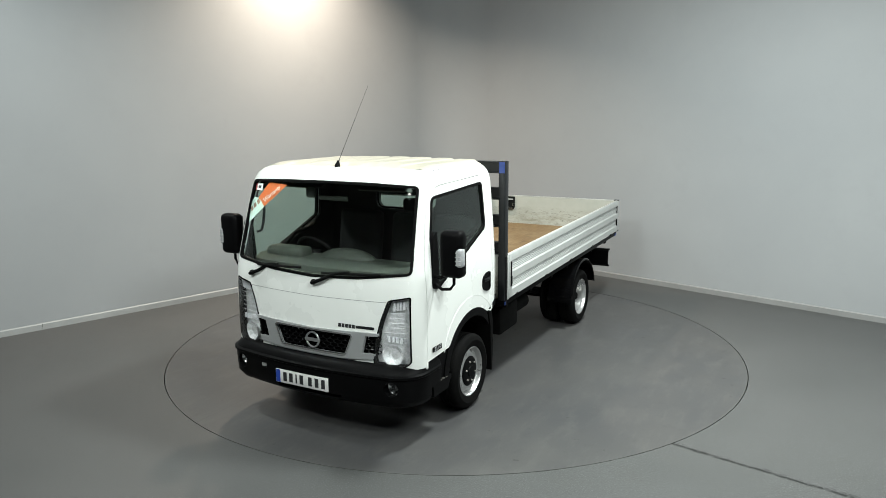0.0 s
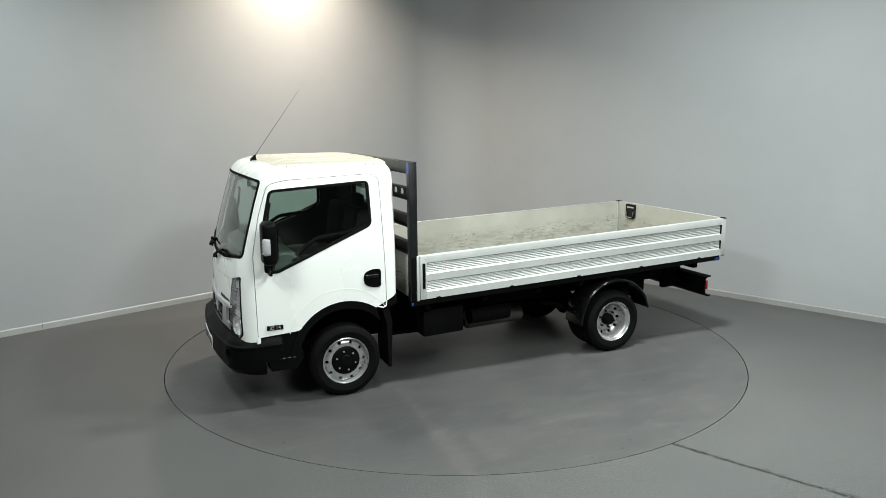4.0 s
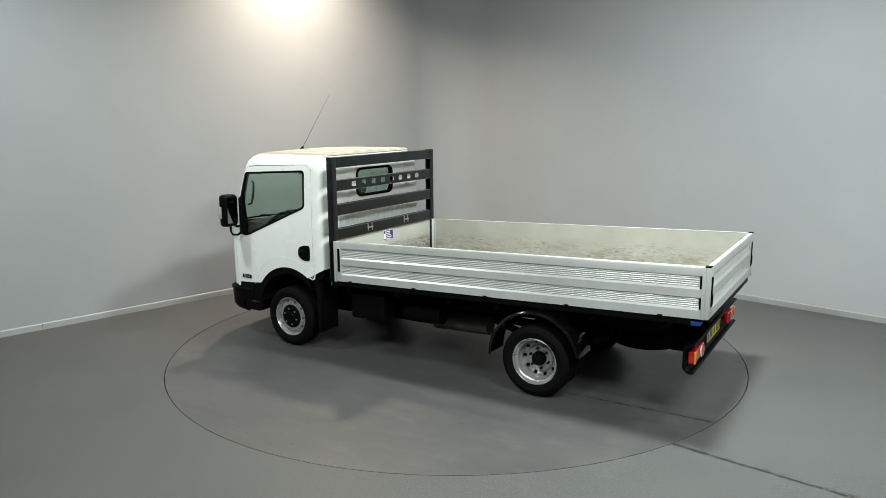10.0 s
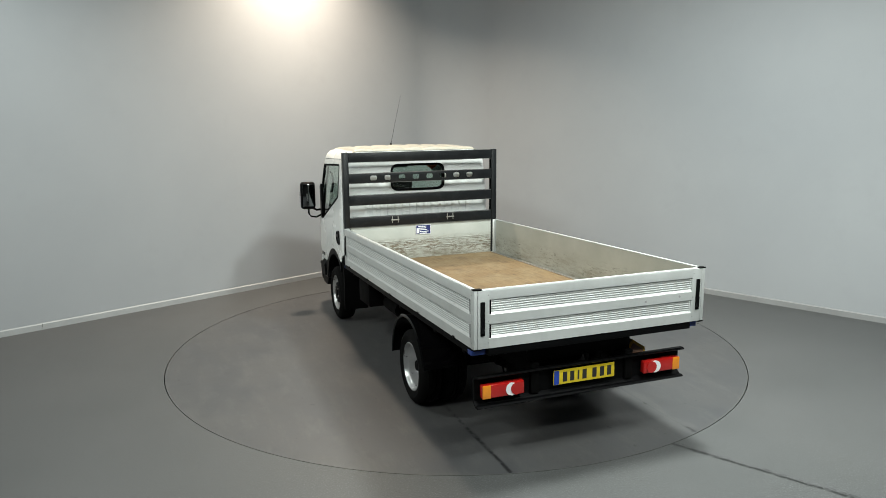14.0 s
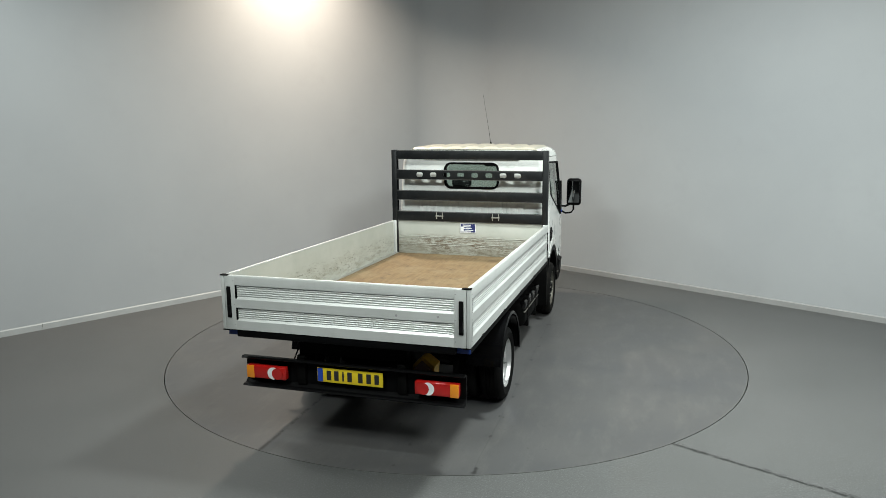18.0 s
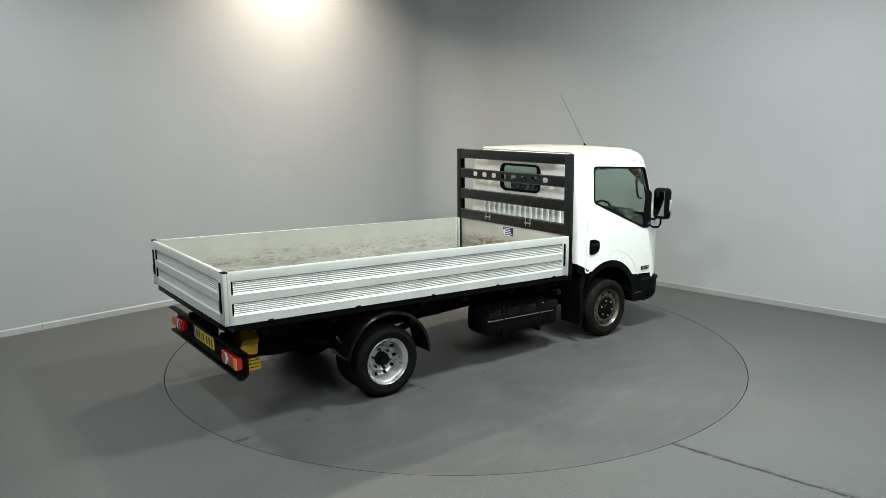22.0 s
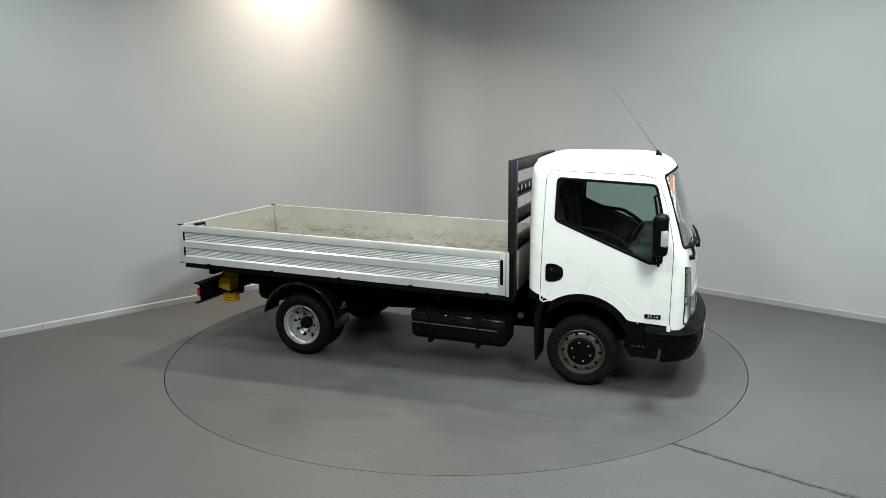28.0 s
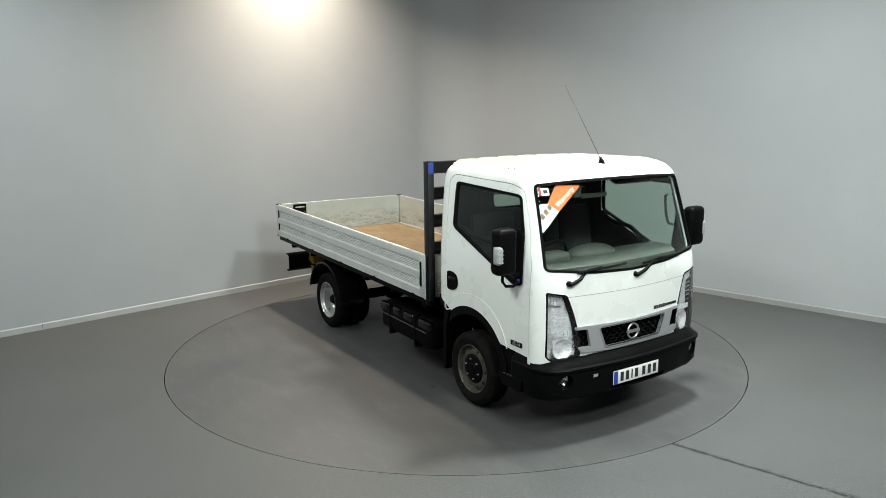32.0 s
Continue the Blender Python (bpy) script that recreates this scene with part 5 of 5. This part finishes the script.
gate = board("y", -HALF - 0.005 + 0.02, HALF + 0.005 - 0.02, REAR + 0.0, "ribbed silver tailgate")
skin = box(REAR + 0.0015, REAR + 0.005, -HALF + 0.01, HALF - 0.01, Z0 + 0.004, Z0 + BOARD - 0.006)
part("inner_skin", raked(skin), SCUFFED, gate)
part("top_edge", raked(box(REAR - 0.022, REAR + 0.004, -HALF + 0.02, HALF - 0.02, Z0 + BOARD - 0.001, Z0 + BOARD + 0.004, 0.002)), ALU, gate)
for sign in (1, -1):
    stile = box(REAR - 0.0305, REAR, HALF - 0.085, HALF + 0.000, Z0 - 0.001, Z0 + BOARD + 0.001, 0.003)
    part("end_stile", raked(stile if sign > 0 else mirrored(stile)), ALU, gate)
    latch = box(REAR - 0.038, REAR - 0.026, HALF - 0.050, HALF - 0.018, Z0 + 0.09, Z0 + 0.325, 0.003)
    lo = part("latch", raked(latch if sign > 0 else mirrored(latch)), CHASSIS, gate, "black drop latch")
    lever = box(REAR - 0.045, REAR - 0.036, HALF - 0.046, HALF - 0.022, Z0 + 0.11, Z0 + 0.19, 0.003)
    part("latch_lever", raked(lever if sign > 0 else mirrored(lever)), GLOSSBLACK, lo)
    corner = box(REAR - 0.030, REAR + 0.002, HALF + 0.002, HALF + 0.030, Z0 - 0.001, Z0 + BOARD + 0.001, 0.004)
    part("corner_stake", raked(corner if sign > 0 else mirrored(corner)), ALU, truck)
    cap = box(REAR - 0.033, REAR + 0.012, HALF - 0.03, HALF + 0.033, Z0 + BOARD, Z0 + BOARD + 0.008, 0.003)
    part("corner_cap", raked(cap if sign > 0 else mirrored(cap)), CHASSIS, truck)
    cap = box(REAR - 0.033, REAR + 0.006, HALF - 0.02, HALF + 0.033, Z0 - 0.010, Z0 - 0.002, 0.003)
    part("corner_cap", raked(cap if sign > 0 else mirrored(cap)), CHASSIS, truck)
    for yy in (HALF - 0.075, ):
        for zz in (0.04, 0.19, 0.37):
            rivet = rod((REAR - 0.0300, sign * yy, Z0 + zz), (REAR - 0.0325, sign * yy, Z0 + zz), 0.004, 8)
            part("rivet", raked(rivet), GREYINK, gate)
# the same shadow strips at the gate's left end
for za, zb in PANELS:
    shade_bar = box(REAR - 0.0298, REAR - 0.010, HALF - 0.096, HALF - 0.0855, Z0 + za + 0.004, Z0 + zb - 0.001)
    part("end_shade", raked(shade_bar), CHASSIS, gate, "dark strip standing for the shadow at the ribbed band's end")
for y, z in ((-0.42, 0.196), (-0.72, 0.206)):
    part("dent", raked(rod((REAR - 0.0285, y, Z0 + z), (REAR - 0.0315, y, Z0 + z), 0.009, 10)), GREYINK, gate, "small dark dent in the gate")
part("bed_rear_rail", raked(box(REAR - 0.024, REAR + 0.06, -HALF + 0.08, HALF - 0.08, Z0 - 0.055, Z0 - 0.003, 0.004)), PLASTIC, truck)
plate = prism(rounded([(-0.725, Z0 + BOARD - 0.012), (-0.545, Z0 + BOARD - 0.012), (-0.545, Z0 + 0.235), (-0.575, Z0 + 0.205), (-0.695, Z0 + 0.205), (-0.725, Z0 + 0.235)], 0.012, 3), "x", REAR + 0.006, REAR + 0.026)
il = part("inner_catch", raked(plate), GLOSSBLACK, gate, "black folding step plate inside the tailgate")
part("catch_slot", raked(box(REAR + 0.022, REAR + 0.030, -0.700, -0.570, Z0 + 0.345, Z0 + 0.362, 0.003)), GREYINK, il)
loop = tube([(REAR + 0.030, -0.70, Z0 + 0.30), (REAR + 0.034, -0.69, Z0 + 0.225), (REAR + 0.034, -0.58, Z0 + 0.225), (REAR + 0.030, -0.57, Z0 + 0.30)], 0.006, 8)
part("catch_loop", raked(loop), CHROME, il, "bright wire loop")
part("bed_floor", raked(box(REAR + 0.01, FRONT + 0.03, -HALF + 0.006, HALF - 0.006, Z0 - 0.012, Z0 + 0.012)), PLY, truck, "worn brown plywood load floor")
for sign in (1, -1):
    part("floor_edge", raked(box(REAR + 0.012, FRONT + 0.02, sign * (HALF - 0.03) - 0.022, sign * (HALF - 0.03) + 0.022, Z0 + 0.0125, Z0 + 0.018, 0.001, 1)), BRIGHT, truck)

# ---- headboard ----
HB = FRONT + 0.045
panel = box(HB - 0.012, HB + 0.014, -0.875, 0.875, Z0 + 0.006, 1.222, 0.003)
head = part("headboard_panel", panel, RUSTY, truck, "scuffed aluminium headboard panel")
for z in (0.925, 0.945, 1.005, 1.025):
    part("panel_ridge", box(HB - 0.016, HB - 0.011, -0.87, 0.87, z, z + 0.010, 0.003), RUSTY, head)
for sign in (1, -1):
    post = minus(box(HB - 0.03, HB + 0.045, 0.874, 0.938, Z0 - 0.01, 2.060, 0.004), box(HB - 0.022, HB + 0.038, 0.860, 0.931, Z0 + 0.4, 2.2))
    part("headboard_post", post if sign > 0 else mirrored(post), STEEL, truck, "dark steel headboard post")
    tape = box(HB + 0.0445, HB + 0.0470, 0.880, 0.934, 1.955, 2.052)
    part("blue_mark", tape if sign > 0 else mirrored(tape), BLUEPAINT, truck)
for k, (z0, z1) in enumerate(((1.952, 2.058), (1.716, 1.826), (1.468, 1.580), (1.218, 1.330))):
    rail = boolean(box(HB - 0.026, HB + 0.034, -0.874, 0.874, z0, z1, 0.004), box(HB - 0.020, HB + 0.05, -0.9, 0.9, z0 + 0.006, z1 - 0.006))
    if k == 1:
        for j in range(8):
            y = -0.588 + j * 0.168
            slot = prism(rounded([(y - 0.040, z0 + 0.030), (y + 0.040, z0 + 0.030), (y + 0.040, z1 - 0.026), (y - 0.040, z1 - 0.026)], 0.024, 5), "x", HB - 0.1, HB + 0.1)
            rail = boolean(rail, slot)
    rail_ob = part("headboard_rail", rail, STEEL, truck, "dark steel rail with oval slots" if k == 1 else "dark folded steel rail")
    # lighter strips paint the highlight along the rail's worn edges
    for zz in (z0 + 0.0015, z1 - 0.0015):
        part("worn_edge_highlight", box(HB - 0.0272, HB - 0.0240, -0.870, 0.870, zz - 0.0022, zz + 0.0022), EDGE, rail_ob, "pale strip for the highlight on the rubbed edge")
for y in (0.345, -0.335):
    clip = join(tube([(HB - 0.03, y - 0.035, 1.328), (HB - 0.034, y - 0.035, 1.25), (HB - 0.034, y - 0.035, 1.255)], 0.005, 6), tube([(HB - 0.03, y + 0.035, 1.328), (HB - 0.034, y + 0.035, 1.25), (HB - 0.034, y + 0.035, 1.255)], 0.005, 6), box(HB - 0.040, HB - 0.028, y - 0.048, y + 0.048, 1.276, 1.290, 0.003))
    part("catch", clip, BRIGHT, truck, "small bright catch on the rail")
notice = part("notice", box(HB - 0.0185, HB - 0.0165, -0.094, 0.094, 1.092, 1.204), WHITEINK, truck, "navy notice with white print")
part("notice_field", box(HB - 0.0195, HB - 0.0180, -0.088, 0.088, 1.098, 1.198), NAVY, notice)
random.seed(4)
for k in range(5):
    z = 1.188 - k * 0.020
    a = -0.07 + random.random() * 0.03
    b = 0.03 + random.random() * 0.045
    part("print_bar", box(HB - 0.0203, HB - 0.0190, -b, -a, z - 0.009, z), WHITEINK, notice)
part("print_bar", box(HB - 0.0203, HB - 0.0190, 0.05, 0.082, 1.105, 1.165), WHITEINK, notice)


def motions():
    """Truck and turntable turn together about the pivot."""
    rows = []
    for k in range(33):
        a = radians(heading(k))
        rows.append((float(k), pose(-OFFSET * math.sin(a), OFFSET * math.cos(a), 0, 0, 0, heading(k))))
    walk(truck, rows)
    walk(turntable, [(float(k), pose(0, 0, 0, 0, 0, heading(k))) for k in range(33)])


motions()
